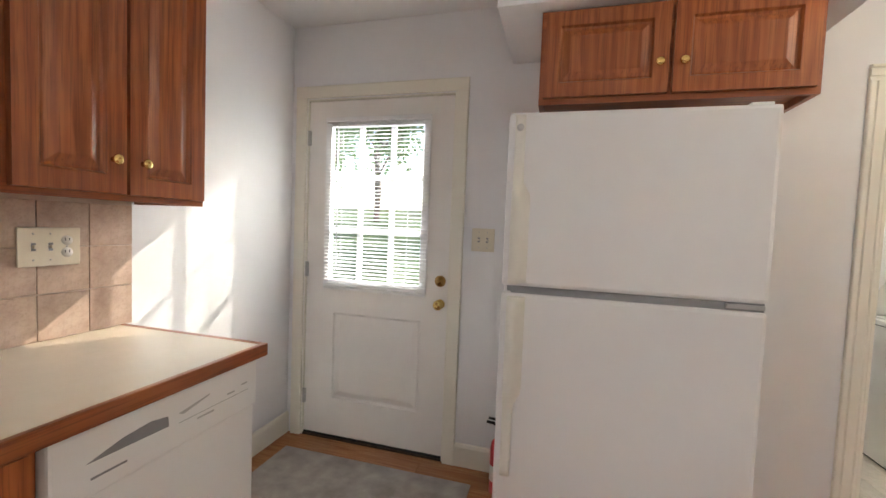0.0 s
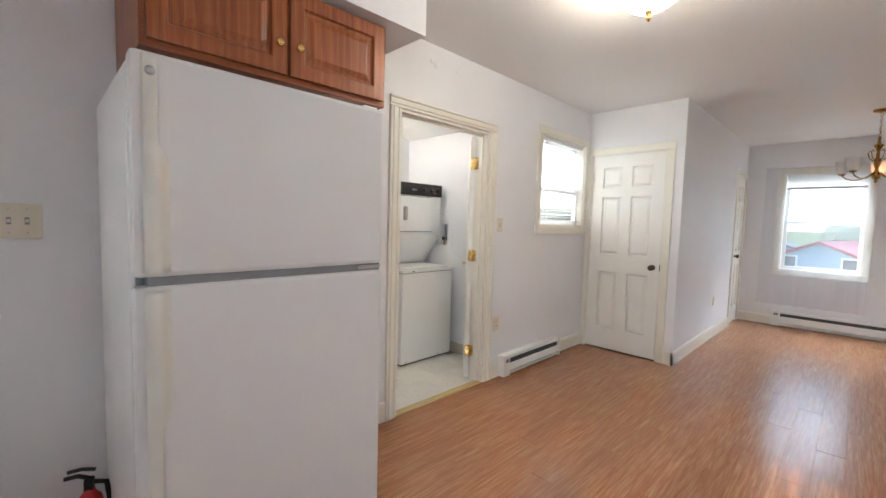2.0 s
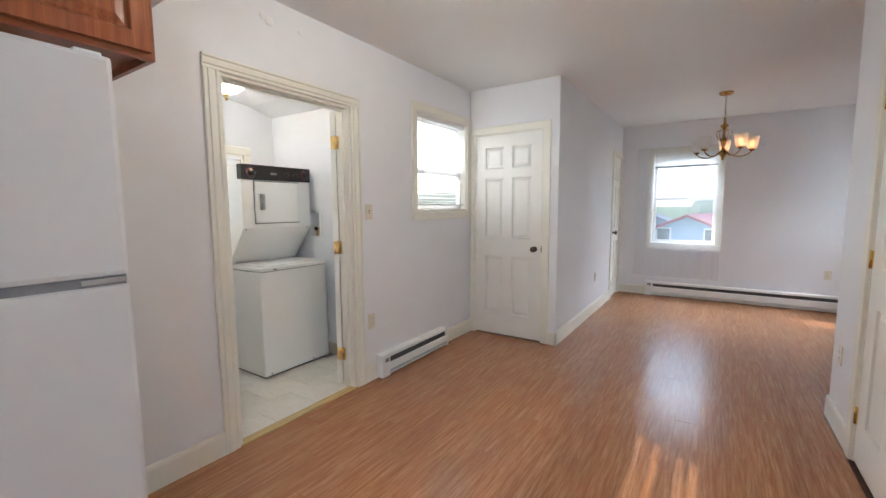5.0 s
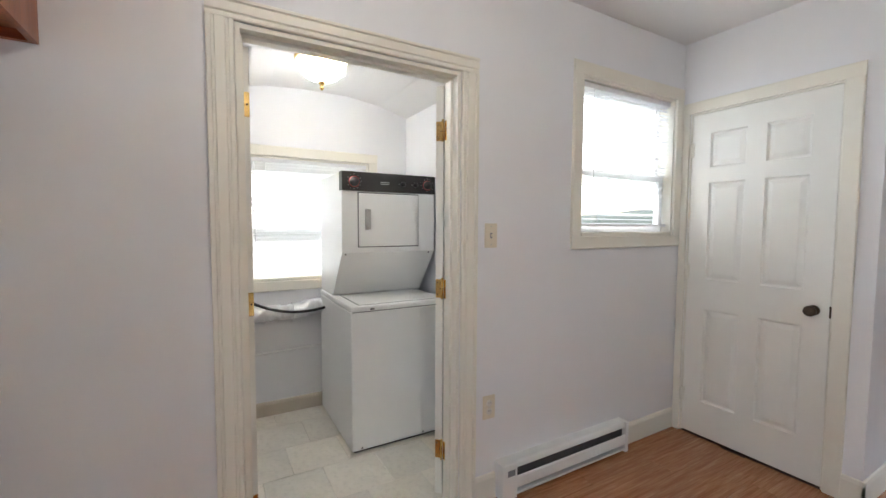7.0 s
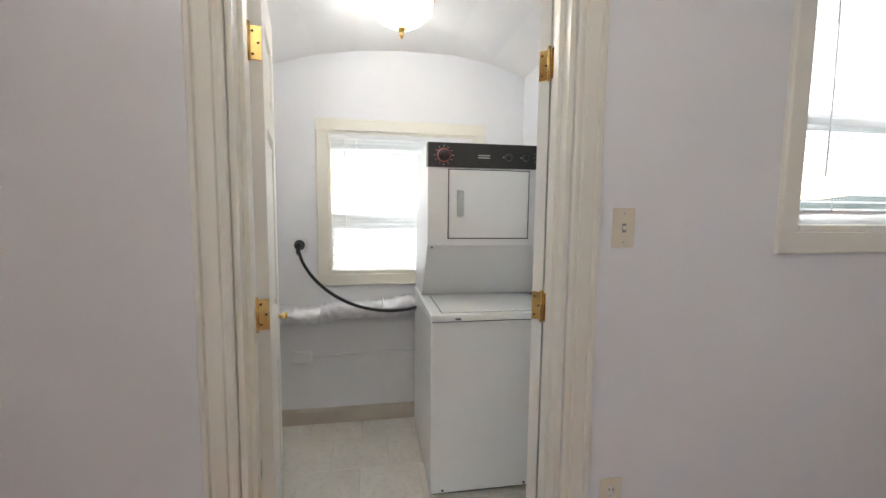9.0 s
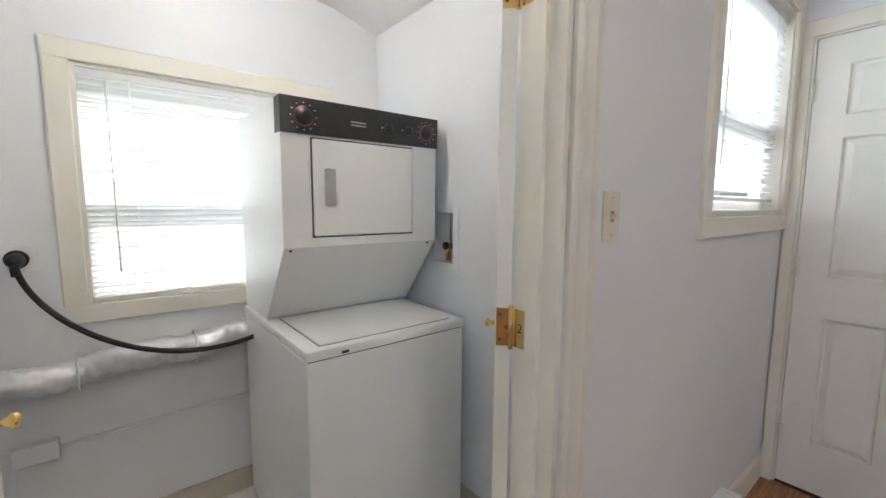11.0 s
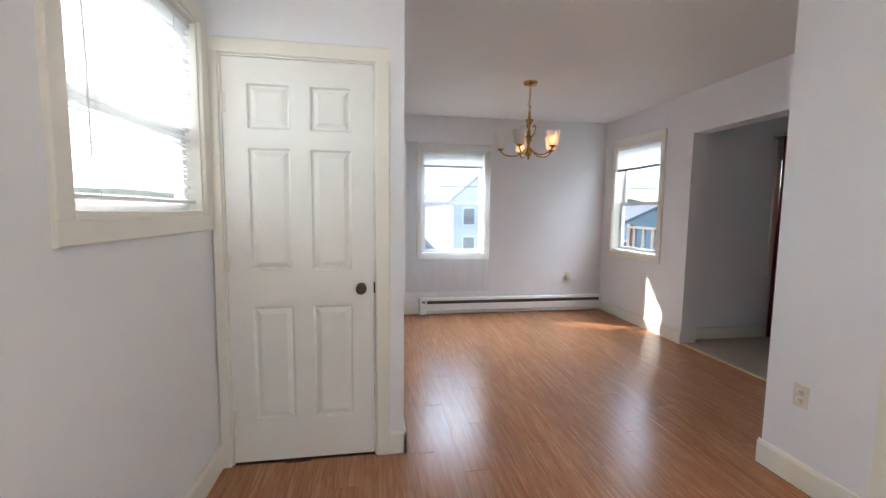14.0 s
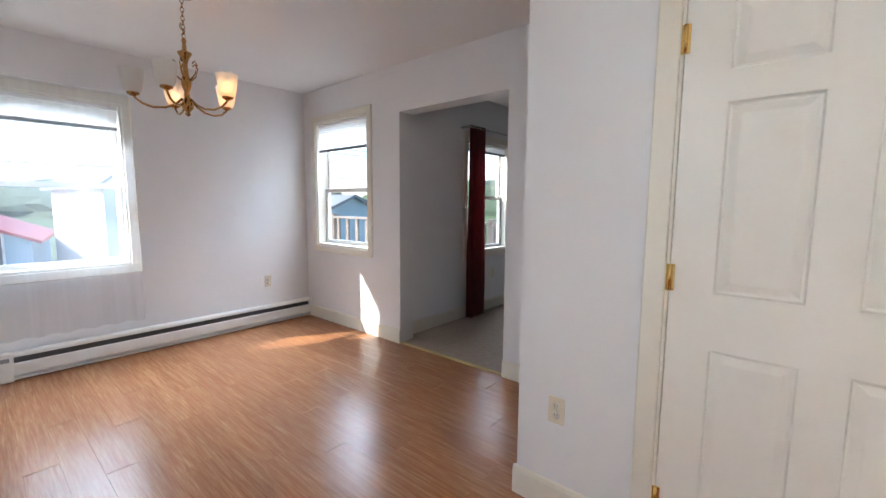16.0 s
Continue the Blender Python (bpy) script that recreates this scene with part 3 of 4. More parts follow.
# ---- windows and blinds ----
window("window_1", N(), 5.145, 5.995, 1.29, 2.155, 0.12, 1.66, "double-hung window in deep cream trim beside the closet door", setback=0.06)
window("window_2", E(), -1.60, -0.78, 0.77, 2.09, 0.16, 1.43, "double-hung dining window in cream trim behind a sheer", setback=0.08)
window("window_3", S(), -8.88, -8.0, 0.84, 2.16, 0.17, 1.44, "double-hung dining window in deep cream trim", setback=0.10)
window("window_4", N(0, YL), 3.56, 4.46, 0.95, 1.815, 0.12, 1.33, "laundry window in cream trim behind a closed blind", setback=0.06)
window("window_5", E(0, 7.66), 2.02, 2.87, 0.74, 2.03, 0.14, 1.38, "living room window in white trim", setback=0.07)
# Assumed window, never in view; added to brighten kitchen and hall.
window("added_kitchen_window", W(), -1.3, -0.1, 1.08, 2.03, 0.12, 1.55, "added kitchen window, out of view, that lets in fill light", setback=0.06)
blind(N(), 5.165, 5.975, 0.035, 1.345, 2.138, "white slatted blind let down over the hall window", 0)
blind(E(), -1.58, -0.80, 0.035, 1.88, 2.072, "white slatted blind pulled up at the dining window", 74, 0.019, False)
blind(S(), -8.86, -8.02, 0.035, 1.85, 2.143, "white slatted blind pulled up at the dining window", 74, 0.019, False)
blind(N(0, YL), 3.565, 4.455, 0.018, 0.94, 1.80, "white slatted blind closed over the laundry window", -64, 0.0205)
blind(E(0, 7.66), 2.04, 2.85, 0.035, 1.90, 2.014, "white slatted blind pulled up at the living room window", 74, 0.019, False)


def cloth(x0, x1, z0, z1, folds, depth, flare=0.0, step=0.012, seed=1, thick=0.0):
    """Hanging cloth: x across, folds in y, slightly uneven down its length."""
    bm = bmesh.new()
    nx, nz = max(8, int((x1 - x0) / step)), 26
    rows = []
    for k in range(nz + 1):
        v = k / nz
        row = []
        for i in range(nx + 1):
            u = i / nx
            ph = 2 * math.pi * folds * u + 0.8 * noise.noise(Vector((u * 4, v * 1.3, seed)))
            y = depth * math.sin(ph) * (0.55 + 0.45 * (1 - v)) + 0.5 * depth * noise.noise(Vector((u * 9, v * 2.5, seed + 5)))
            mid = (x0 + x1) / 2
            x = mid + (x0 + (x1 - x0) * u - mid) * (1 + flare * (1 - v)) 
            row.append(bm.verts.new((x, y, z0 + (z1 - z0) * v + (0.006 * math.sin(ph) if k == 0 else 0))))
        rows.append(row)
    for a, b in zip(rows, rows[1:]):
        for i in range(nx):
            bm.faces.new((a[i], a[i + 1], b[i + 1], b[i])).smooth = True
    if thick:
        bmesh.ops.solidify(bm, geom=bm.faces[:], thickness=thick)
    return bm


sheer = thing("sheer_curtain", "sheer white voile curtain hung over the dining window", "curtain", E(0, XE - 0.075))
part("voile", cloth(-1.80, -0.74, 0.30, 2.165, 7, 0.009, 0.02, seed=3), SHEER, sheer)
part("curtain_rod", tube([(-1.82, 0.0, 2.168), (-1.2, -0.002, 2.168), (-0.72, 0.0, 2.168)], 0.006, 8), VINYL, sheer)
for x in (-1.80, -0.74):
    part("rod_bracket", B(x - 0.006, x + 0.006, 0.0, 0.075, 2.160, 2.176), VINYL, sheer)
drape = thing("red_curtain", "dark wine-red drape gathered beside the living room window", "curtain", E(0, 7.66 - 0.11))
part("cloth", cloth(1.92, 2.20, 0.03, 2.15, 5, 0.035, 0.10, 0.008, 9, 0.004), CURTAIN, drape)
part("curtain_rod", tube([(1.88, 0.0, 2.13), (2.4, 0, 2.13), (3.05, 0, 2.13)], 0.009, 8), STEEL, drape)
for x in (1.91, 3.0):
    part("rod_bracket", B(x - 0.008, x + 0.008, 0, 0.11, 2.12, 2.14), STEEL, drape)

# ---- doors ----


def panel_door(name, m, w, h, label, knob_side, hinge_mat, kz=0.92, z=0.012, frame_gap=0.012, left=0.07, right=0.07):
    """A six-panel door shut in its trim; x 0..w, knob at its right (1) or left (0)."""
    d = thing(name, label, "door", m, kind="structure")
    casing(d, -frame_gap, w + frame_gap, 0, h + z + frame_gap, False, left, right)
    g = frame_gap
    part("jamb", B(-g, -0.003, 0.001, 0.1, 0, h + z + g), TRIM, d)
    part("jamb", B(w + 0.003, w + g, 0.001, 0.1, 0, h + z + g), TRIM, d)
    part("head_jamb", B(-0.003, w + 0.003, 0.001, 0.1, h + z + 0.003, h + z + g), TRIM, d)
    slab = panelled("leaf", d, DOORP, w, h, 0.035, six_panels(w, h))
    slab.location = (0, 0.004, z)
    knob(d, w - 0.065 if knob_side else 0.065, kz, OLDBR, 0.004)
    part("latch_plate", B((w - 0.002 if knob_side else -0.006), (w + 0.006 if knob_side else 0.002), -0.001, 0.01, kz - 0.03, kz + 0.03), OLDBR, d)
    for hz in (0.25, 1.06, 1.83):
        hinge(d, 0.0 if knob_side else w, hz, hinge_mat, 0.002)
    return d


panel_door("door_1", E(2.90, XC), 0.713, 2.035, "closed white six-panel closet door with bronze knob", 1, TRIM, left=0.045)
panel_door("door_2", S(5.145, YB), 0.81, 2.035, "closed white six-panel closet door with bronze lever knob", 1, BRASS, 0.90)
panel_door("door_3", N(8.515, YJ), 0.51, 2.02, "closed narrow white panelled closet door in the dining room", 0, TRIM, 0.95, right=0.055)

# back door with nine-light glass
bd = thing("door_4", "closed white steel back door with nine-light window", "door", N(0.655, YN), kind="structure")
casing(bd, -0.012, 0.922, 0, 2.085)
part("jamb", B(-0.010, -0.003, 0.001, 0.12, 0, 2.08), TRIM, bd)
part("jamb", B(0.913, 0.920, 0.001, 0.12, 0, 2.08), TRIM, bd)
part("head_jamb", B(-0.003, 0.913, 0.001, 0.12, 2.073, 2.08), TRIM, bd)
part("sill_plate", B(-0.003, 0.913, 0.0, 0.12, -0.005, 0.012, 0.003), OLDBR, bd, "dark metal door sill")
GX0, GX1, GZ0, GZ1 = 0.148, 0.752, 0.985, 1.925
slab = panelled("leaf", bd, BACKD, 0.91, 2.045, 0.044, [(0.19, 0.755, 0.235, 0.77)], [(GX0, GX1, GZ0 - 0.022, GZ1 - 0.022)], raise_=0.012, inset=0.03)
slab.location = (0, 0.012, 0.022)
lite = part("glazing_frame", bmesh.new(), VINYL, bd)
gb = bmesh.new()
for a, b, c, d in ((GX0 - 0.03, GX0 + 0.012, GZ0 - 0.03, GZ1 + 0.03), (GX1 - 0.012, GX1 + 0.03, GZ0 - 0.03, GZ1 + 0.03)):
    box(gb, a, b, 0.002, 0.03, c, d, 0.004)
for c, d in ((GZ0 - 0.03, GZ0 + 0.012), (GZ1 - 0.012, GZ1 + 0.03)):
    box(gb, GX0 + 0.012, GX1 - 0.012, 0.003, 0.029, c, d, 0.004)
gb.to_mesh(lite.data)
gb.free()
for i in (1, 2):
    x = GX0 + (GX1 - GX0) * i / 3
    part("muntin", B(x - 0.015, x + 0.015, 0.016, 0.034, GZ0, GZ1, 0.003), VINYL, lite)
    z = GZ0 + (GZ1 - GZ0) * i / 3
    part("muntin", B(GX0, GX1, 0.017, 0.033, z - 0.015, z + 0.015, 0.003), VINYL, lite)
for i in range(3):
    for j in range(3):
        w3, h3 = (GX1 - GX0) / 3, (GZ1 - GZ0) / 3
        pane(lite, GX0 + i * w3 + 0.012, GX0 + (i + 1) * w3 - 0.012, 0.024, GZ0 + j * h3 + 0.012, GZ0 + (j + 1) * h3 - 0.012)
knob(bd, 0.87, 0.905, BRASS, 0.012)
part("deadbolt", lathe([(0.032, 0), (0.032, 0.008), (0.026, 0.014), (0.02, 0.016), (0.018, 0.024)], 20, pose(0.867, 0.012, 1.035, 90)), ANTIQUE, bd, "dull bronze deadbolt")
for hz in (0.25, 1.05, 1.85):
    hinge(bd, 0.0, hz, STEEL, 0.008)
part("door_sweep", B(0.002, 0.908, 0.006, 0.03, 0.006, 0.024), RUBBER, bd)
blind(N(0.655, YN), 0.128, 0.785, -0.004, 0.94, 1.965, "white mini blind let down on the back door", 9, 0.0215)

# pair of narrow laundry doors folded inwards
jl = thing("door_frame_laundry", "cream moulded door frame of the laundry closet", "door frame", N(), kind="structure")
casing(jl, 3.472, 4.378, 0, 2.03, False, 0.085, 0.085, CASING)
part("jamb", B(3.474, 3.49, 0.001, 0.119, 0, 2.03), TRIM, jl)
part("jamb", B(4.36, 4.376, 0.001, 0.119, 0, 2.03), TRIM, jl)
part("head_jamb", B(3.49, 4.36, 0.001, 0.119, 2.012, 2.028), TRIM, jl)
part("door_stop", B(3.49, 3.502, 0.045, 0.078, 0, 2.012), TRIM, jl)
part("door_stop", B(4.348, 4.36, 0.045, 0.078, 0, 2.012), TRIM, jl)
part("head_stop", B(3.502, 4.348, 0.045, 0.078, 2.0, 2.012), TRIM, jl)
for left in (True, False):
    w, h = 0.425, 1.99
    m = pose(3.492, 3.09, 0.012, 0, 0, 99) if left else pose(4.358, 3.092, 0.012, 0, 0, 44)
    d = thing("narrow_door", "narrow white panelled laundry door standing open", "door", m, "pair of laundry doors")
    pan = [(0.085, w - 0.085, c * h, e * h) for c, e in ((0.108, 0.402), (0.494, 0.79), (0.836, 0.94))]
    sl = panelled("leaf", d, DOORP, w, h, 0.035, pan)
    sl.location = (0, -0.035 if left else 0.0, 0)
    kx, fy = w - 0.05, (-0.035 if left else 0.0)
    part("knob", lathe([(0.011, 0), (0.006, 0.006), (0.006, 0.014), (0.014, 0.02), (0.014, 0.028), (0.006, 0.033)], 16, pose(kx, -0.035, 0.93, 90) if left else pose(kx, 0.035, 0.93, -90)), BRASS, d, "small brass knob")
    for hz in (0.23, 1.03, 1.78):
        hb = bmesh.new()
        y0, y1 = (-0.034, -0.002) if left else (0.002, 0.034)
        box(hb, -0.003, 0.0, y0, y1, hz - 0.045, hz + 0.045, 0.0006)
        hg = part("hinge", hb, BRASS, d, "brass butt hinge with engraved plate")
        part("hinge_pin", tube([(-0.008, 0.0, hz - 0.05), (-0.008, 0.0, hz), (-0.008, 0.0, hz + 0.052)], 0.006, 10), BRASS, hg)
        for dz in (-0.03, 0.0, 0.03):
            part("screw", lathe([(0.004, 0), (0.003, 0.0012)], 8, pose(-0.003, (y0 + y1) / 2 + (0.007 if dz else -0.007), hz + dz, 0, -90)), OLDBR, hg)
for x, sgn in ((3.49, 1), (4.36, -1)):
    for hz in (0.242, 1.042, 1.792):
        part("hinge_leaf", B(x, x + 0.002 * sgn, 0.083, 0.117, hz - 0.045, hz + 0.045), BRASS, jl)


def engraved(text, m, parent, size=0.03):
    """Small engraved writing, flat on its surface."""
    c = bpy.data.curves.new("engraved_number", "FONT")
    c.body, c.size, c.extrude, c.align_x, c.align_y = text, size, 0.0003, "CENTER", "CENTER"
    c.materials.append(OLDBR)
    o = new("engraved_number", c)
    o.parent = parent
    o.matrix_basis = m


for hz in (0.242, 1.042, 1.792):
    engraved("2", pose(4.3576, 0.1, hz, 90, 0, -90), jl)

# ---- kitchen ----


def fridge():
    f = thing("refrigerator", "white top-freezer refrigerator with long side handles", "refrigerator", pose(1.975, 2.145, 0))
    part("body", B(0.0, 0.765, 0.075, 0.76, 0.03, 1.715, 0.012), FRIDGE, f)
    part("gasket", B(0.012, 0.755, 0.06, 0.078, 0.1, 1.70), GASKET, f)
    part("lower_door", B(0.0, 0.772, 0.0, 0.062, 0.10, 1.128, 0.014), FRIDGE, f)
    part("freezer_door", B(0.0, 0.772, 0.0, 0.062, 1.152, 1.728, 0.014), FRIDGE, f)
    part("divider_strip", B(0.03, 0.765, 0.012, 0.07, 1.126, 1.154), GASKET, f)
    part("hinge_plate", B(0.665, 0.765, 0.004, 0.06, 1.134, 1.147, 0.002), STEEL, f)
    part("top_hinge_cover", B(0.70, 0.76, 0.03, 0.12, 1.716, 1.742, 0.006), ENAMEL, f)
    part("kick_grille", B(0.01, 0.755, 0.05, 0.075, 0.02, 0.095), GASKET, f)

    def handle(z0, z1, down):
        bm = bmesh.new()
        n = 28
        secs = []
        for k in range(n + 1):
            u = k / n
            g = u if down else 1 - u          # 0 at the gap between the doors
            grip = max(0.0, min(1.0, (0.62 - g) / 0.10))
            grip = grip * grip * (3 - 2 * grip)
            d = 0.014 + 0.034 * grip
            w = 0.034
            out = 1.0 + 0.75 * grip
            z = z0 + (z1 - z0) * u
            secs.append([bm.verts.new((0.022 + a * w, -d * b, z)) for a, b in ((0, -0.02), (0.05, 0.75), (0.2, 1), (0.8, 1), (1.0, 0.8), (out, -0.02))])
        for a, b in zip(secs, secs[1:]):
            for i in range(5):
                bm.faces.new((a[i], a[i + 1], b[i + 1], b[i])).smooth = True
        bm.faces.new(secs[0]), bm.faces.new(secs[-1])
        bmesh.ops.recalc_face_normals(bm, faces=bm.faces)
        return bm
    hi = handle(1.165, 1.715, True)
    part("freezer_handle", hi, BONE, f, "long ivory plastic handle")
    lw = handle(0.50, 1.118, False)
    part("lower_handle", lw, BONE, f, "long ivory plastic handle")
    part("badge", lathe([(0.012, 0), (0.011, 0.003)], 16, pose(0.04, -0.015, 1.675, 90)), STEEL, f)
    for x in (0.05, 0.715):
        for y in (0.12, 0.7):
            part("foot", lathe([(0.02, 0), (0.02, 0.03)], 10, pose(x, y, 0)), RUBBER, f)


fridge()


def oak_door(parent, x0, x1, z0, z1, knob_x, knob_z, name="cabinet_door"):
    """A raised-panel oak door on a cabinet front, whose face lies at local y = 0."""
    w, h = x1 - x0, z1 - z0
    st = 0.055
    sl = panelled(name, parent, OAK_V, w, h, 0.02, [(st, w - st, st, h - st)], raise_=0.012, inset=0.026)
    sl.location = (x0, -0.02, z0)
    if knob_x is not None:
        part("knob", lathe([(0.008, 0), (0.006, 0.01), (0.013, 0.016), (0.016, 0.021), (0.013, 0.027), (0.005, 0.029)], 18, pose(knob_x - x0, 0, knob_z - z0, 90)), BRASS, sl, "round brass knob")
    return sl


fc = thing("wall_cabinet", "red oak cabinet with two raised-panel doors above the refrigerator", "cabinet", N(2.045, 2.475), "oak cabinets")
part("side_panel", B(0.0, 0.018, 0.02, 0.488, 1.845, 2.208), OAK_V, fc)
part("side_panel", B(0.922, 0.94, 0.02, 0.488, 1.845, 2.208), OAK_V, fc)
part("bottom_panel", B(0.018, 0.922, 0.02, 0.488, 1.872, 1.888), OAK_X, fc)
ff = bmesh.new()
box(ff, 0, 0.04, 0, 0.02, 1.845, 2.208), box(ff, 0.90, 0.94, 0, 0.02, 1.845, 2.208), box(ff, 0.45, 0.49, 0.0, 0.02, 1.885, 2.17)
box(ff, 0.04, 0.90, 0.0005, 0.0195, 1.845, 1.885), box(ff, 0.04, 0.90, 0.0005, 0.0195, 2.17, 2.208)
part("face_frame", ff, OAK_X, fc)
part("wall_cleat", B(0.018, 0.922, 0.47, 0.487, 1.845, 1.872), OAK_X, fc)
oak_door(fc, 0.018, 0.462, 1.868, 2.195, 0.43, 1.975)
oak_door(fc, 0.478, 0.922, 1.868, 2.195, 0.51, 1.975)

# west wall cabinets: local x along the wall northwards
for i, (a, b) in enumerate(((1.42, 2.0), (0.82, 1.415), (0.22, 0.815))):
    u = thing("wall_cabinet", "red oak wall cabinet with two raised-panel doors", "cabinet", W(a, 0.86), "oak cabinets")
    w = b - a
    part("carcass", B(0, w, 0.02, 0.318, 1.40, 2.208), OAK_V, u)
    part("bottom_rail", B(0, w, 0.0, 0.0195, 1.38, 1.425), OAK_X, u)
    uf = B(0, 0.035, 0, 0.02, 1.425, 2.208)
    box(uf, w - 0.035, w, 0, 0.02, 1.425, 2.208), box(uf, w / 2 - 0.02, w / 2 + 0.02, 0, 0.02, 1.425, 2.208)
    part("face_frame", uf, OAK_V, u)
    part("end_skirt", B(w - 0.018, w, 0.02, 0.318, 1.38, 1.40), OAK_Y, u)
    oak_door(u, 0.012, w / 2 - 0.005, 1.40, 2.195, w / 2 - 0.045, 1.50)
    oak_door(u, w / 2 + 0.005, w - 0.012, 1.40, 2.195, w / 2 + 0.045, 1.50)

ct = thing("countertop", "cream laminate countertop with red oak edge", "countertop")
part("laminate_top", B(XW + 0.001, 1.183, -1.6, 1.928, 0.874, 0.914, 0.002), COUNTER, ct)
part("front_edge", B(1.183, 1.203, -1.6, 1.948, 0.872, 0.9155, 0.004), OAK_Y, ct, "red oak edge strip")
part("end_edge", B(XW + 0.001, 1.183, 1.928, 1.947, 0.872, 0.9155, 0.004), OAK_X, ct, "red oak edge strip")

dw = thing("dishwasher", "white built-in dishwasher under the counter end", "dishwasher", W(1.325, 1.165))
part("tub", B(0.004, 0.598, 0.03, 0.6, 0.03, 0.868), ENAMEL, dw)
part("door_panel", B(0.0, 0.60, 0.0, 0.03, 0.13, 0.70, 0.006), ENAMEL, dw)
cp = part("control_panel", B(0.0, 0.60, -0.012, 0.03, 0.705, 0.862, 0.008), ENAMEL, dw)
part("handle_recess", extrude([(0.07, 0.783), (0.27, 0.778), (0.268, 0.806), (0.22, 0.814), (0.15, 0.806)], -0.0128, -0.0108, "y"), GASKET, cp)
part("vent_slot", extrude([(0.30, 0.800), (0.315, 0.793), (0.40, 0.812), (0.405, 0.817)], -0.0128, -0.0108, "y"), PRINT, cp)
part("panel_groove", B(0.30, 0.56, -0.0125, -0.0108, 0.772, 0.774), PRINT, cp)
for a, b, z in ((0.08, 0.16, 0.742), (0.36, 0.42, 0.757), (0.47, 0.50, 0.785), (0.53, 0.555, 0.795)):
    part("printed_mark", B(a, b, -0.0128, -0.0112, z, z + 0.005), GASKET if a < 0.1 else PRINT, cp)
part("kick_plate", B(0.0, 0.60, 0.05, 0.07, 0.01, 0.125), ENAMEL, dw)

for i, (a, b) in enumerate(((0.72, 1.32), (0.11, 0.715), (-0.5, 0.105), (-1.6, -0.505))):
    u = thing("base_cabinet", "red oak base cabinet with drawer and panelled door", "cabinet", W(a, 1.15), "oak cabinets")
    w = b - a
    part("carcass", B(0, w, 0.0, 0.6, 0.10, 0.871), OAK_V, u)
    part("toe_kick", B(0, w, 0.06, 0.075, 0.0, 0.10), OAK_Y, u)
    oak_door(u, 0.02, w - 0.02, 0.12, 0.70, w - 0.06, 0.62)
    oak_door(u, 0.02, w - 0.02, 0.715, 0.855, w / 2, 0.785, "drawer_front")

plate("light_switch", pose(0.556, 1.695, 1.225, 0, 0, 90), "ivory four-gang switch and outlet plate on tile", "sso", 0.08, 0.125)
plate("light_switch", N(1.757, YN, 1.279), "ivory double switch plate beside the back door", "ss", 0.078, 0.125)
plate("light_switch", N(4.546, YN, 1.30), "ivory single toggle switch plate", "s", 0.07, 0.115)
plate("wall_outlet", N(4.546, YN, 0.465), "ivory double socket outlet", "o")
plate("wall_outlet", N(7.60, YJ, 0.45), "ivory double socket outlet", "o")
plate("wall_outlet", E(-0.40, XE, 0.46), "ivory double socket outlet", "o")
plate("wall_outlet", S(5.53, YB, 0.45), "ivory double socket outlet", "o")
plate("light_switch", S(4.07, YB, 1.30), "ivory single toggle switch plate", "s")
plate("wall_outlet", E(-2.55, 7.66, 0.46), "ivory double socket outlet", "o")

fe = thing("fire_extinguisher", "small red fire extinguisher standing beside the refrigerator", "fire extinguisher", pose(1.915, 2.80, 0.0, 0, 0, 165))
part("cylinder", lathe([(0.035, 0), (0.042, 0.006), (0.042, 0.23), (0.036, 0.262), (0.018, 0.285), (0.016, 0.30)], 24), REDP, fe)
part("label_band", lathe([(0.0427, 0.07), (0.0427, 0.15)], 24), LABEL, fe)
vb = B(-0.014, 0.014, -0.016, 0.016, 0.295, 0.335, 0.004)
part("valve", vb, RUBBER, fe)
part("lever", tube([(-0.01, 0, 0.33), (0.03, 0, 0.352), (0.07, 0, 0.35)], 0.008, 8), RUBBER, fe)
part("carry_handle", tube([(-0.02, 0, 0.365), (0.02, 0, 0.375), (0.06, 0, 0.372)], 0.007, 8), RUBBER, fe)
part("hose", tube([(-0.012, 0, 0.32), (-0.05, 0, 0.31), (-0.058, 0, 0.25), (-0.052, 0, 0.16)], 0.009, 8), RUBBER, fe)
part("gauge", lathe([(0.012, 0), (0.012, 0.012)], 14, pose(0, -0.016, 0.318, 90)), BRASS, fe)

mb = B(0.66, 1.78, 2.05, 2.80, 0.001, 0.010, 0.004)
solid("door_mat", mb, MATM, "worn grey mat inside the back door", "mat")

heater(N(4.585, YN), 0.94, "short white electric baseboard heater under the hall window", 0.185)
heater(E(1.63, XE - 0.014), 2.50, "long white electric baseboard heater below the dining window", 0.212)

# ---- lamps ----


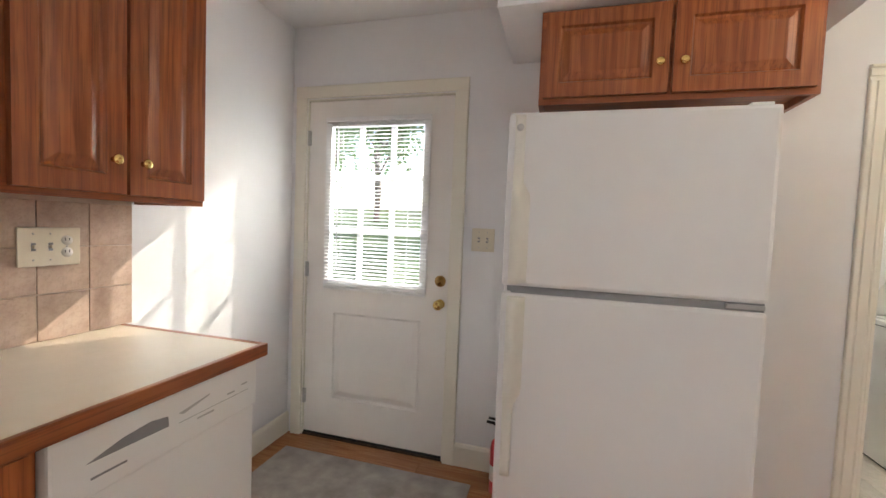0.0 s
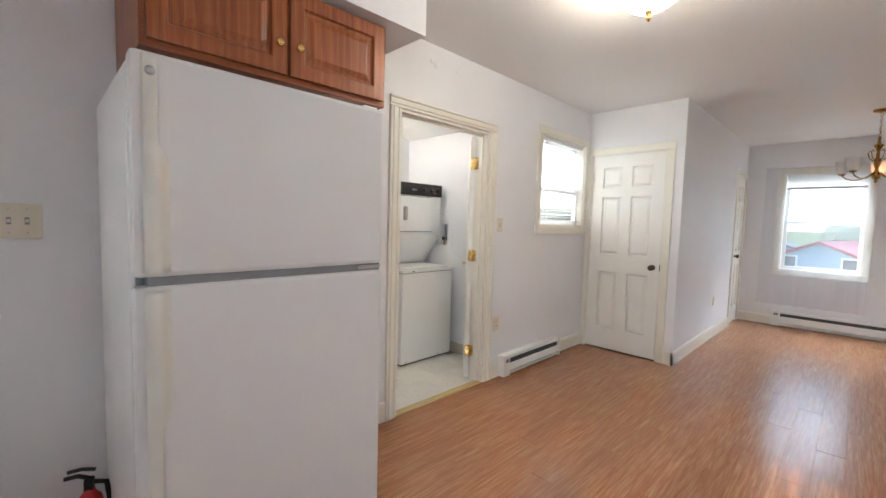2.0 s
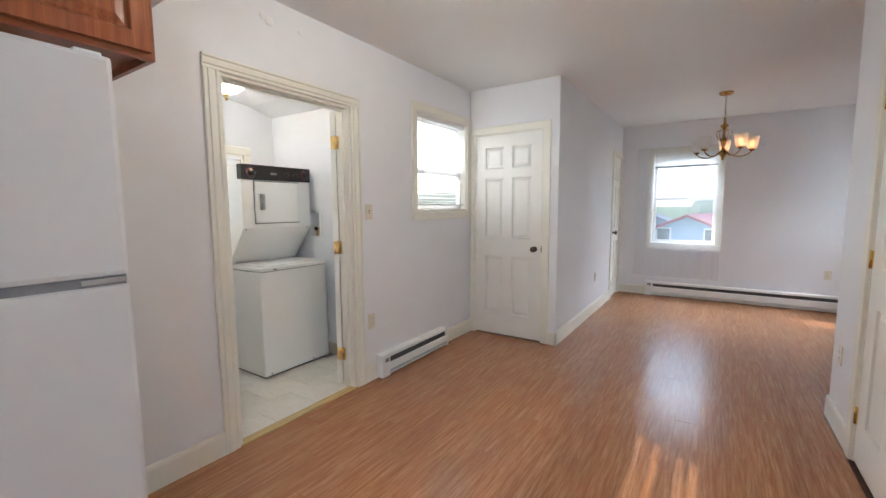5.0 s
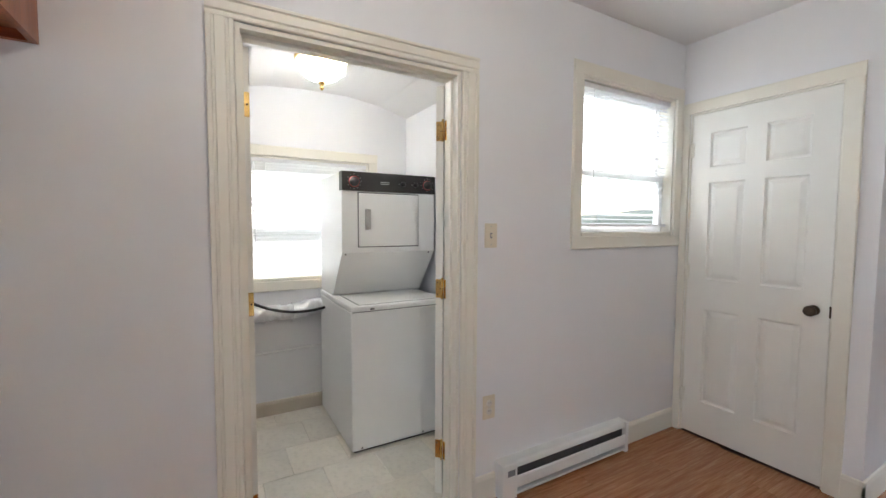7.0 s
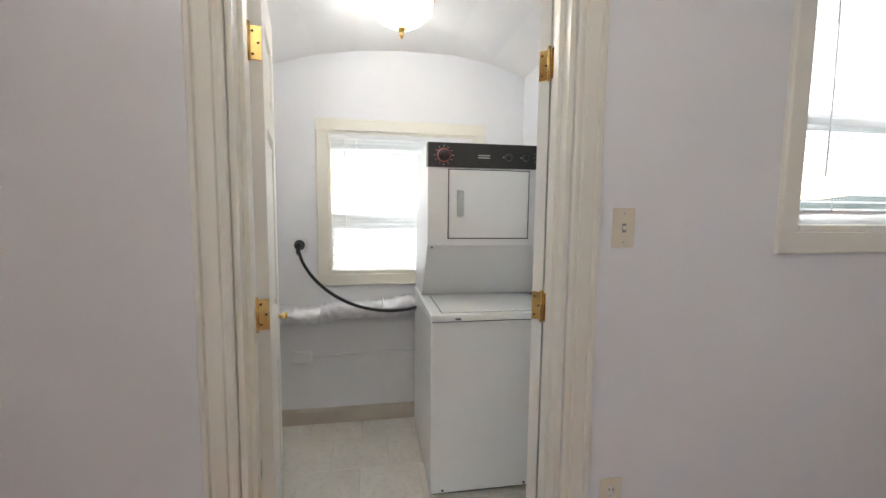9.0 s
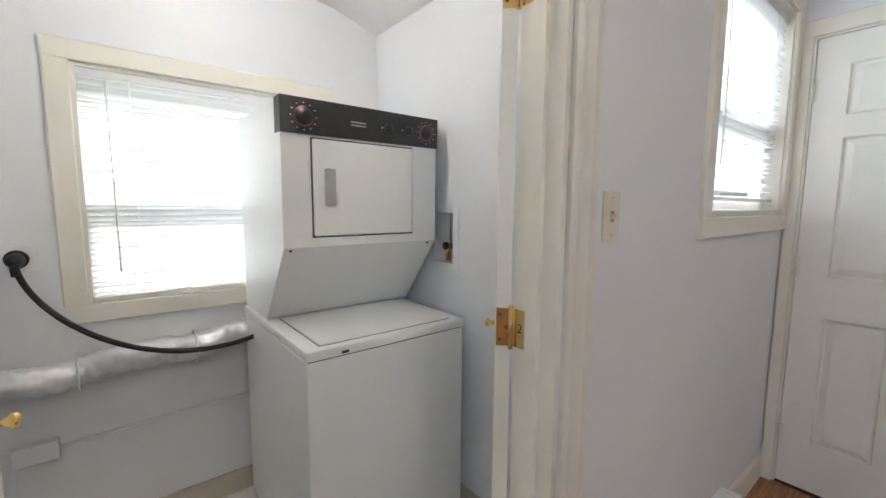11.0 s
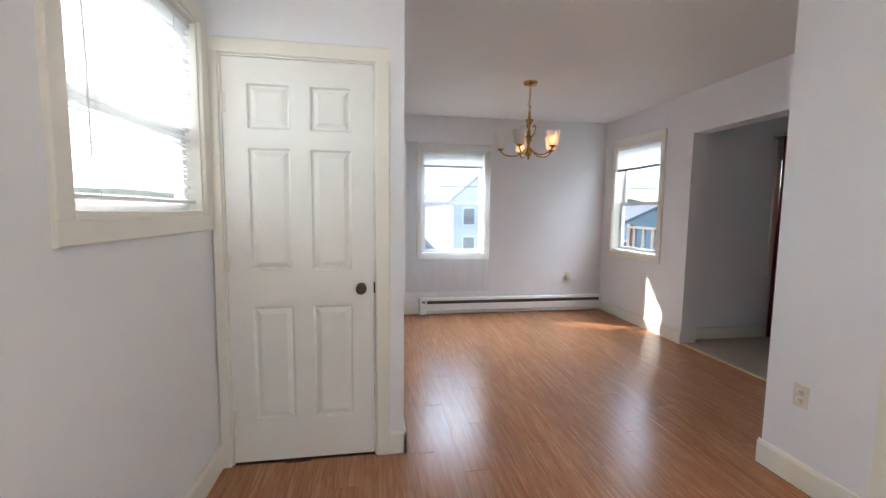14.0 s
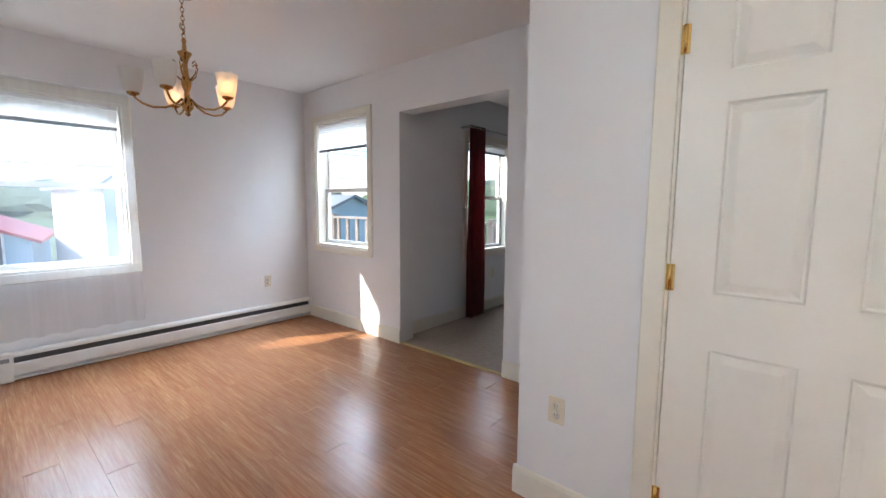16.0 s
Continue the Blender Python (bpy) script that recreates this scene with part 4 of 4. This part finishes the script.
def dome_lamp(x, y, top, label, radius=0.165, drop=0.14):
    l = thing("ceiling_lamp", label, "ceiling lamp", pose(x, y, top), "ceiling lamps")
    part("canopy", lathe([(radius * 0.94, -0.045), (radius, -0.035), (radius * 0.97, -0.02), (radius * 0.8, -0.012), (radius * 0.7, 0.0)], 36), BRASS, l, "polished brass pan")
    bowl = bmesh.new()
    seg, n = 48, 12
    rings = []
    for k in range(n + 1):
        a = math.pi / 2 * k / n
        r, z = radius * 0.88 * math.cos(a) + 0.006, -0.042 - drop * math.sin(a)
        rings.append([bowl.verts.new((r * (1 + 0.018 * (i % 2)) * math.cos(2 * math.pi * i / seg), r * (1 + 0.018 * (i % 2)) * math.sin(2 * math.pi * i / seg), z)) for i in range(seg)])
    for p, q in zip(rings, rings[1:]):
        for i in range(seg):
            bowl.faces.new((p[i], p[(i + 1) % seg], q[(i + 1) % seg], q[i]))
    part("glass_bowl", bowl, BOWL, l, "ribbed glass bowl")
    z0 = -0.042 - drop
    part("finial", lathe([(0.004, z0 - 0.048), (0.01, z0 - 0.04), (0.012, z0 - 0.032), (0.006, z0 - 0.024), (0.016, z0 - 0.014), (0.019, z0 - 0.006), (0.02, z0 + 0.002)], 18), BRASS, l)
    for s in (-1, 1):
        part("bulb", lathe([(0.006, -0.02), (0.022, 0), (0.03, 0.03), (0.022, 0.055), (0.012, 0.07)], 14, pose(s * 0.06, 0, -0.085, 0, s * 90)), WBULB, l)
    return l


dome_lamp(3.87, 1.62, H, "brass flush ceiling lamp with ribbed glass bowl, lit")
dome_lamp(3.95, 3.75, 2.296, "brass flush laundry lamp with glass bowl, lit", 0.145, 0.11)

ch = thing("chandelier", "brass chandelier with five etched glass shades, partly lit", "chandelier", pose(7.63, 0.77, H))
part("canopy", lathe([(0.02, -0.035), (0.06, -0.022), (0.066, -0.008), (0.066, 0.0)], 28), ANTIQUE, ch)
for k in range(9):
    z = -0.05 - k * 0.024
    ring = [(0.009 * math.cos(a) if k % 2 else 0, 0 if k % 2 else 0.009 * math.cos(a), z + 0.016 * math.sin(a)) for a in [2 * math.pi * i / 10 for i in range(11)]]
    part("chain_link", tube(ring, 0.0022, 6), ANTIQUE, ch)
part("wire_loop", tube([(0.012 + 0.03 * math.sin(a), 0.008 * math.cos(a), -0.17 - 0.012 * a) for a in [0.45 * i for i in range(14)]], 0.0028, 6), ANTIQUE, ch)
part("column", lathe([(r * 0.95, z) for r, z in ((0.006, -0.70), (0.016, -0.69), (0.012, -0.675), (0.03, -0.655), (0.036, -0.63), (0.02, -0.60), (0.014, -0.56), (0.026, -0.53), (0.03, -0.50), (0.016, -0.46), (0.012, -0.40), (0.022, -0.37), (0.038, -0.345), (0.04, -0.338), (0.014, -0.325), (0.01, -0.28), (0.016, -0.27), (0.006, -0.255))], 24), ANTIQUE, ch, "turned brass column")
for i in range(5):
    a = radians(72 * i - 3)
    ca, sa = math.cos(a), math.sin(a)
    lit = i in (0, 3, 4)
    path = [(0.025, -0.60), (0.06, -0.635), (0.11, -0.66), (0.17, -0.665), (0.22, -0.65), (0.255, -0.62), (0.26, -0.60)]
    arm = part("arm", tube([(r * ca, r * sa, z) for r, z in path], 0.0065, 8), ANTIQUE, ch, "curved brass arm")
    scroll = [(0.02, -0.50), (0.06, -0.46), (0.075, -0.41), (0.06, -0.385), (0.045, -0.40)]
    part("scroll", tube([(r * ca, r * sa, z) for r, z in scroll], 0.004, 7), ANTIQUE, arm)
    at = pose(0.26 * ca, 0.26 * sa, -0.60)
    part("cup", lathe([(0.012, -0.015), (0.03, -0.004), (0.032, 0.004), (0.016, 0.01), (0.014, 0.03)], 18, at), ANTIQUE, arm)
    sh = bmesh.new()
    seg = 32
    rings = []
    for r, z in ((0.02, 0.004), (0.037, 0.011), (0.044, 0.03), (0.050, 0.07), (0.055, 0.105), (0.059, 0.128)):
        rings.append([sh.verts.new((r * (1 + 0.02 * (j % 2)) * math.cos(2 * math.pi * j / seg), r * (1 + 0.02 * (j % 2)) * math.sin(2 * math.pi * j / seg), z + (0.004 if (z > 0.12 and j % 4 < 2) else 0))) for j in range(seg)])
    for p, q in zip(rings, rings[1:]):
        for j in range(seg):
            sh.faces.new((p[j], p[(j + 1) % seg], q[(j + 1) % seg], q[j])).smooth = True
    sh.transform(at)
    part("shade", sh, ETCH, arm, "etched glass tulip shade")
    part("bulb", lathe([(0.008, 0.02), (0.015, 0.035), (0.022, 0.055), (0.018, 0.075), (0.004, 0.092)], 14, at), BULB if lit else VINYL, arm)

# ---- laundry ----
ws = thing("stacked_laundry_centre", "white stacked washer and dryer with black control panel", "washer dryer", pose(4.077, 3.646, 0.0))
WD = 0.63
part("washer_body", B(0.0, WD, 0.004, 0.74, 0.02, 0.842, 0.008), ENAMEL, ws)
part("washer_top", B(-0.003, WD + 0.003, -0.004, 0.745, 0.845, 0.878, 0.010), ENAMEL, ws)
part("top_gap", B(0.006, WD - 0.006, 0.007, 0.73, 0.841, 0.846), SLOT, ws)
part("lid_gap", B(0.050, WD - 0.050, 0.030, 0.424, 0.8765, 0.8792), GASKET, ws)
part("washer_lid", B(0.055, WD - 0.055, 0.035, 0.42, 0.876, 0.883, 0.003), ENAMEL, ws)
part("lid_catch", B(0.11, 0.135, -0.006, -0.001, 0.853, 0.862), SLOT, ws)
part("plinth", B(0.02, WD - 0.02, 0.03, 0.72, 0.0, 0.025), SLOT, ws)
for x in (0.06, 0.46):
    part("panel_screw", lathe([(0.006, 0), (0.005, 0.003)], 10, pose(x, 0.004, 0.035, 90)), SLOT, ws)
dx0, dx1, dy = 0.008, 0.643, 0.206
part("dryer_body", extrude([(dy, 1.175), (dy, 1.668), (0.74, 1.668), (0.74, 0.88), (0.44, 0.88), (0.425, 0.89)], dx0, dx1), ENAMEL, ws)
pnl = part("control_panel", B(dx0 - 0.002, dx1 + 0.002, dy - 0.012, dy + 0.05, 1.556, 1.673, 0.003), BLACK, ws, "black control panel")
for x, r in ((dx0 + 0.075, 0.030), (dx1 - 0.058, 0.028)):
    part("dial_ring", lathe([(r + 0.004, 0), (r + 0.004, 0.0015)], 28, pose(x, dy - 0.012, 1.612, 90)), REDMARK, pnl, "red printed dial scale")
    part("dial", lathe([(r, 0.001), (r * 0.95, 0.014), (r * 0.55, 0.016), (r * 0.5, 0.03), (0.006, 0.031)], 24, pose(x, dy - 0.012, 1.612, 90)), BLACK, pnl)
    for k in range(12):
        a = 2 * math.pi * k / 12
        part("dial_tick", B(x + (r + 0.014) * math.cos(a) - 0.003, x + (r + 0.014) * math.cos(a) + 0.003, dy - 0.0132, dy - 0.0118, 1.612 + (r + 0.014) * math.sin(a) - 0.001, 1.612 + (r + 0.014) * math.sin(a) + 0.001), LABEL, pnl)
for x in (dx0 + 0.40, dx0 + 0.49):
    part("selector_knob", lathe([(0.018, 0), (0.016, 0.012), (0.005, 0.022)], 18, pose(x, dy - 0.012, 1.61, 90)), BLACK, pnl)
    part("knob_mark", B(x - 0.03, x - 0.022, dy - 0.0132, dy - 0.0118, 1.609, 1.611), LABEL, pnl)
for z in (1.613, 1.602):
    part("name_bar", B(dx0 + 0.245, dx0 + 0.305, dy - 0.0134, dy - 0.0118, z, z + 0.005), STEEL, pnl)
dd = part("dryer_door", B(0.112, 0.518, dy - 0.012, dy + 0.002, 1.212, 1.544, 0.006), ENAMEL, ws)
part("door_gap", B(0.107, 0.523, dy - 0.003, dy + 0.001, 1.207, 1.549), SLOT, ws)
hb = B(0.150, 0.166, dy - 0.045, dy - 0.012, 1.318, 1.445, 0.004)
box(hb, 0.163, 0.178, dy - 0.045, dy - 0.036, 1.32, 1.443, 0.003)
part("door_handle", hb, STEEL, dd, "grey pull handle")
for x in (0.03, 0.60):
    part("trim_screw", lathe([(0.005, 0), (0.004, 0.003)], 8, pose(x, dy, 1.165, 90)), SLOT, ws)

db = tube([(3.22 + 0.0125 * i, 4.375 + 0.012 * math.sin(i * 0.31), 0.705 + 0.0008 * i + 0.007 * math.sin(i * 0.22)) for i in range(76)], 0.050, 18, 0.34)
duct = thing("dryer_duct", "crumpled silver foil dryer duct along the wall", "duct", pose(3.22, 4.375, 0.705))
part("foil_hose", moved(db, -3.22, -4.375, -0.705), FOIL, duct)
part("clamp", tube([(0.024 + 0.0 * k, 0.06 * math.cos(k * math.pi / 12), 0.06 * math.sin(k * math.pi / 12) + 0.004) for k in range(25)], 0.005, 6), BRASS, duct, "brass-coloured hose clamp")
part("wall_collar", lathe([(0.064, 0), (0.064, 0.012), (0.06, 0.014)], 24, pose(0.0, 0, 0.004, 0, 90)), STEEL, duct)
for u in (0.3, 0.66):
    part("strap", tube([(u, 0.064 * math.cos(k * math.pi / 12), 0.064 * math.sin(k * math.pi / 12) + 0.05 * u) for k in range(25)], 0.004, 6), FOIL, duct)
cpts = []
for i in range(33):
    u = i / 32
    p0, p1, p2, p3 = Vector((3.387, 4.385, 1.11)), Vector((3.42, 4.33, 0.93)), Vector((3.72, 4.24, 0.66)), Vector((4.14, 4.27, 0.785))
    cpts.append(p0 * (1 - u) ** 3 + p1 * 3 * u * (1 - u) ** 2 + p2 * 3 * u * u * (1 - u) + p3 * u ** 3)
cd = part("power_cord", moved(tube(cpts, 0.0095, 10), -4.077, -3.646), RUBBER, ws, "thick black power cord")
part("plug", moved(lathe([(0.024, 0), (0.026, 0.012), (0.02, 0.036), (0.011, 0.05)], 16, pose(3.385, 4.425, 1.128, 90)), -4.077, -3.646), RUBBER, cd)
part("plug_neck", moved(tube([(3.385, 4.385, 1.118), (3.386, 4.382, 1.10), (3.389, 4.376, 1.08)], 0.013, 10), -4.077, -3.646), RUBBER, cd)
po = thing("dryer_outlet", "square white dryer outlet plate with black receptacle", "outlet", N(3.385, YL, 1.13))
part("cover_plate", B(-0.052, 0.052, -0.006, 0, -0.048, 0.048, 0.004), VINYL, po)
part("receptacle", lathe([(0.032, 0), (0.031, 0.004)], 20, pose(0, -0.006, 0, 90)), RUBBER, po)
jb = thing("junction_box", "small white surface junction box with conduit", "junction box", N(3.385, YL, 0.44))
part("cover", B(-0.062, 0.062, -0.035, 0, -0.034, 0.034, 0.004), VINYL, jb)
part("conduit", tube([(0.06, -0.014, 0.0), (0.4, -0.014, 0.012), (0.75, -0.014, 0.022)], 0.008, 8), VINYL, jb)
wb = thing("washer_water_box", "recessed washer water supply box in the wall", "water box", E(0, 4.78))
fr = bmesh.new()
for a, b, c, d in ((-3.965, -3.93, 1.035, 1.325), (-3.80, -3.765, 1.035, 1.325), (-3.93, -3.80, 1.035, 1.07), (-3.93, -3.80, 1.29, 1.325)):
    box(fr, a, b, -0.004, 0.001, c, d)
part("flange", fr, VINYL, wb)
part("recess_back", B(-3.928, -3.802, 0.085, 0.095, 1.072, 1.288), STEEL, wb)
for y in (-3.895, -3.835):
    vb = tube([(y, 0.05, 1.072), (y, 0.05, 1.12), (y, 0.05, 1.15)], 0.012, 10)
    part("valve", vb, BRASS, wb)
    part("valve_handle", lathe([(0.018, 0), (0.018, 0.01)], 12, pose(y, 0.04, 1.14, 90)), OLDBR, wb)

hk = thing("wall_hook", "tiny screw hook in the dining wall", "hook", E(0.33, XE, 2.10))
part("hook", tube([(0, 0, 0), (0, -0.02, 0), (0, -0.03, 0.01), (0, -0.025, 0.02)], 0.003, 6), STEEL, hk)
for i, (x, z, s) in enumerate(((3.74, 2.40, 0.02), (3.78, 2.385, 0.028), (3.99, 2.39, 0.014))):
    pb = lathe([(s, 0), (s * 0.9, 0.0012), (s * 0.2, 0.0016)], 14)
    solid("wall_patch", pb, CEIL, "small rough spackle patch on the wall", "patch", pose(x, YN, z, 90), kind="structure")

# ---- outside ----
LEAF = thin_sheet("leaf_green", (0.11, 0.19, 0.08), 0.0, 0.5)
def ground_mesh():
    bm = bmesh.new()
    xs = [-3000, -400, -120, -60, -40, -30, -20, -12, -6, 0, 4, 8, 12, 16, 22, 30, 40, 60, 120, 400, 3000]
    ys = [-3000, -400, -120, -60, -40, -25, -15, -8, -4, 0, 3, 4.7, 5.2, 8, 12, 16, 22, 30, 45, 80, 200, 3000]

    def hgt(x, y):
        bank = max(0.0, min(1.0, (y - 5.0) / 18)) * 2.6 * max(0.0, min(1.0, (14 - x) / 14))
        return -2.7 + (2.45 if (4.8 < y < 60 and x < 7) else 0.0) + bank + 0.1 * noise.noise(Vector((x * 0.1, y * 0.1, 0)))
    g = [[bm.verts.new((x, y, hgt(x, y))) for x in xs] for y in ys]
    for a, b in zip(g, g[1:]):
        for i in range(len(xs) - 1):
            bm.faces.new((a[i], a[i + 1], b[i + 1], b[i]))
    return bm


structure("ground", ground_mesh(), GRASS, "sloping green lawn around the house", "ground")


def house(x, y, z, w, d, h, rise, wallm, roofm, label, rz=0):
    o = thing("house", label, "house", pose(x, y, z, 0, 0, rz), "neighbouring houses")
    part("wall", B(-w / 2, w / 2, -d / 2, d / 2, 0, h), wallm, o)
    part("gable", extrude([(-d / 2, h), (d / 2, h), (0, h + rise)], -w / 2, w / 2), wallm, o)
    t, ov = 0.18, 0.4
    k = rise / (d / 2)
    for s in (-1, 1):
        part("roof", extrude([(s * 0.0, h + rise + t), (s * (d / 2 + ov), h - ov * k + t), (s * (d / 2 + ov), h - ov * k + 0.02), (0, h + rise + 0.02)], -w / 2 - ov, w / 2 + ov), roofm, o)
    for sx in (-1, 1):
        for yy in (-d / 4, d / 4):
            for zz in (h * 0.22, h * 0.62):
                wn = part("window", B(sx * w / 2 - 0.05, sx * w / 2 + 0.05, yy - 0.5, yy + 0.5, zz, zz + 1.3, 0.02), VINYL, o)
                part("window_pane", B(sx * w / 2 - 0.06, sx * w / 2 + 0.06, yy - 0.4, yy + 0.4, zz + 0.1, zz + 1.2), SLOT, wn)
    return o


house(36, -4.8, -2.75, 8, 4.6, 5.0, 1.9, SIDING, ASPHALT, "white clapboard house with dark shingle roof", 8)
house(40, 1.6, -2.75, 9, 6, 2.0, 1.3, BLUESIDE, REDROOF, "low blue-grey house with red metal roof", -10)
house(27, -12.5, -3.3, 9, 7, 3.2, 1.7, BLUESIDE, ASPHALT, "blue-grey sided house with shingle roof", -10)
house(30, -24, -3.3, 7, 7, 3.4, 2.2, SIDING, ASPHALT, "white gabled house with dark roof", -35)


def tree(x, y, z, height, spread, seed):
    """A tapered trunk with limbs and a loose crown of many small leaves."""
    rr = random.Random(seed)
    t = thing("tree", "leafy green tree at the edge of the lawn", "tree", pose(x, y, z), "trees behind the lawn")
    part("trunk", tube([(0, 0, -0.3), (0.06, 0.02, height * 0.25), (-0.05, 0.05, height * 0.5), (0.03, 0, height * 0.75)], 0.16, 9), DECKW, t)
    crown = bmesh.new()
    for i in range(9):
        a, b = rr.uniform(0, 6.28), rr.uniform(0.35, 0.7)
        tip = Vector((math.cos(a) * spread * rr.uniform(0.4, 0.9), math.sin(a) * spread * rr.uniform(0.4, 0.9), height * (b + rr.uniform(0.1, 0.3))))
        root = Vector((0, 0, height * b * 0.8))
        part("limb", tube([root, root.lerp(tip, 0.5) + Vector((0, 0, 0.2)), tip], 0.05, 6), DECKW, t)
        for k in range(190):
            p = root.lerp(tip, rr.uniform(0.35, 1.1)) + Vector((rr.gauss(0, 0.5), rr.gauss(0, 0.5), rr.gauss(0.15, 0.45)))
            m = Matrix.Translation(p) @ Euler((rr.uniform(0, 3), rr.uniform(0, 3), rr.uniform(0, 6))).to_matrix().to_4x4()
            s = rr.uniform(0.10, 0.2)
            crown.faces.new([crown.verts.new(m @ Vector(c)) for c in ((-s, 0, 0), (0, -s * 0.5, 0.02), (s, 0, 0), (0, s * 0.5, 0.02))])
    tagged(part("crown", crown, LEAF, t), kind="stuff")


for k, (tx, ty, th) in enumerate(((-5.5, 17, 6.5), (-2.2, 19, 7.5), (0.6, 16.5, 6.0), (-9.5, 20, 7.5))):
    tree(tx, ty, 1.2, th, 2.6, 20 + k)
house(46, 9, -2.75, 12, 9, 2.7, 1.9, BLUESIDE, ASPHALT, "long blue-grey house with shingle roof", 5)
for k, (x, y, s) in enumerate(((190, -60, 26), (170, 90, 20), (120, -170, 28), (40, -230, 26), (-60, 260, 24), (90, 230, 22))):
    hb = bmesh.new()
    bmesh.ops.create_icosphere(hb, subdivisions=4, radius=1.0)
    for v in hb.verts:
        v.co *= 1 + 0.10 * noise.noise(v.co * 4 + Vector((k, 0, 0))) + 0.05 * noise.noise(v.co * 14)
    hb.transform(Matrix.Diagonal((70, 70, s * 0.55, 1)))
    solid("wooded_hill", hb, FARWOOD, "hazy wooded hill on the horizon", "hill", pose(x, y, -3), kind="stuff")
dk = thing("deck_railing", "weathered wooden deck railing outside the dining window", "railing", pose(0, 0, 0))
part("top_rail", B(7.95, 11.6, -3.05, -2.93, 1.02, 1.06, 0.005), DECKW, dk)
part("bottom_rail", B(7.95, 11.6, -3.03, -2.95, 0.30, 0.34), DECKW, dk)
for i in range(13):
    x = 8.1 + i * 0.28
    part("baluster", B(x - 0.035, x + 0.035, -3.01, -2.97, 0.34, 1.02), DECKW, dk)
for x in (7.95, 9.8, 11.6):
    part("post", B(x - 0.045, x + 0.045, -3.04, -2.94, -2.8, 1.10), DECKW, dk)
structure("deck", B(7.86, 11.7, -3.1, -1.08, 0.0, 0.10), DECKW, "weathered wooden deck boards", "deck")
pole = thing("utility_pole", "wooden utility pole carrying overhead wires", "utility pole", pose(22, -34, -2.8))
part("pole", lathe([(0.16, 0), (0.11, 9.5)], 12), DECKW, pole)
part("crossarm", B(-1.0, 1.0, -0.06, 0.06, 8.2, 8.35), DECKW, pole)
for dx, z in ((-0.9, 8.4), (0.9, 8.4), (0.0, 7.1)):
    part("wire", tube([(dx, 120 * k / 12 - 20, z - 1.6 * (1 - (k / 6 - 1) ** 2) - 0.3) for k in range(13)], 0.02, 6), RUBBER, pole)

# ---- floor planks and tiles ----
PW, PL = 0.131, 1.21
cache = {}


def plank_mesh(l, w):
    key = (round(l, 3), round(w, 3))
    if key not in cache:
        bm = bmesh.new()
        c, g = 0.0005, 0.0001
        e = 0.0011
        a = [bm.verts.new((x, y, -0.008)) for x, y in ((e, g), (l - e, g), (l - e, w - g), (e, w - g))]
        b = [bm.verts.new((x, y, -c)) for x, y in ((e, g), (l - e, g), (l - e, w - g), (e, w - g))]
        d = [bm.verts.new((x, y, 0)) for x, y in ((e + c, g + c), (l - e - c, g + c), (l - e - c, w - g - c), (e + c, w - g - c))]
        for p, q in ((a, b), (b, d)):
            for i in range(4):
                bm.faces.new((p[i], p[(i + 1) % 4], q[(i + 1) % 4], q[i]))
        bm.faces.new(d)
        cache[key] = mesh_of("plank", bm, PLANK)
    return cache[key]


rnd = random.Random(4)
y = YS - 10 * PW
row = 0
while y < YN - 0.005:
    w = min(PW, YN - y)
    x_hi = XE if y < YJ - 0.02 else XC
    spans = [(XW, x_hi)] if y > YB - 0.05 else ([(XW, XB0 + 0.02), (XB1 - 0.02, x_hi)] if y > YS - 0.01 else [(XW, XB0 + 0.02)])
    off = (0.0, 0.42, 0.81, 0.2, 0.62)[row % 5] * PL + rnd.uniform(-0.05, 0.05)
    for lo_, hi_ in spans:
        x = lo_ - (off % PL)
        while x < hi_ - 0.01:
            a, b = max(x, lo_), min(x + PL, hi_)
            if b - a > 0.02:
                p = new("plank", plank_mesh(b - a, w))
                p.parent = floor
                p.location = (a, y, rnd.uniform(-0.0003, 0.0003))
            x += PL
    y += PW
    row += 1

lf = bpy.data.objects["floor_laundry"]
ts = 0.305
vt = mesh_of("vinyl_tile", B(0.0008, ts - 0.0008, 0.0008, ts - 0.0008, -0.006, 0.0, 0.001), VTILE)
for j in range(5):
    for i in range(-1, 6):
        x = 3.14 + i * ts + (0.15 if j % 2 else 0)
        if x + ts > 4.90 or x < 3.0:
            continue
        o = new("vinyl_tile", vt)
        o.parent = lf
        o.location = (x, 3.02 + j * ts, rnd.uniform(-0.0004, 0.0004))
bs = structure("backsplash", B(XW - 0.001, XW + 0.005, 0.0, 1.97, 0.914, 1.40), GROUT, "beige ceramic tile backsplash with pale grout", "backsplash")
tl = mesh_of("wall_tile", B(0.0, 0.0065, 0.0015, 0.1515, 0.0015, 0.1515, 0.002), TILE)
for j in range(3):
    for i in range(12):
        o = new("wall_tile", tl)
        o.parent = bs
        o.location = (XW + 0.0045, 1.97 - 0.1535 * (i + 1), 0.916 + j * 0.1535)
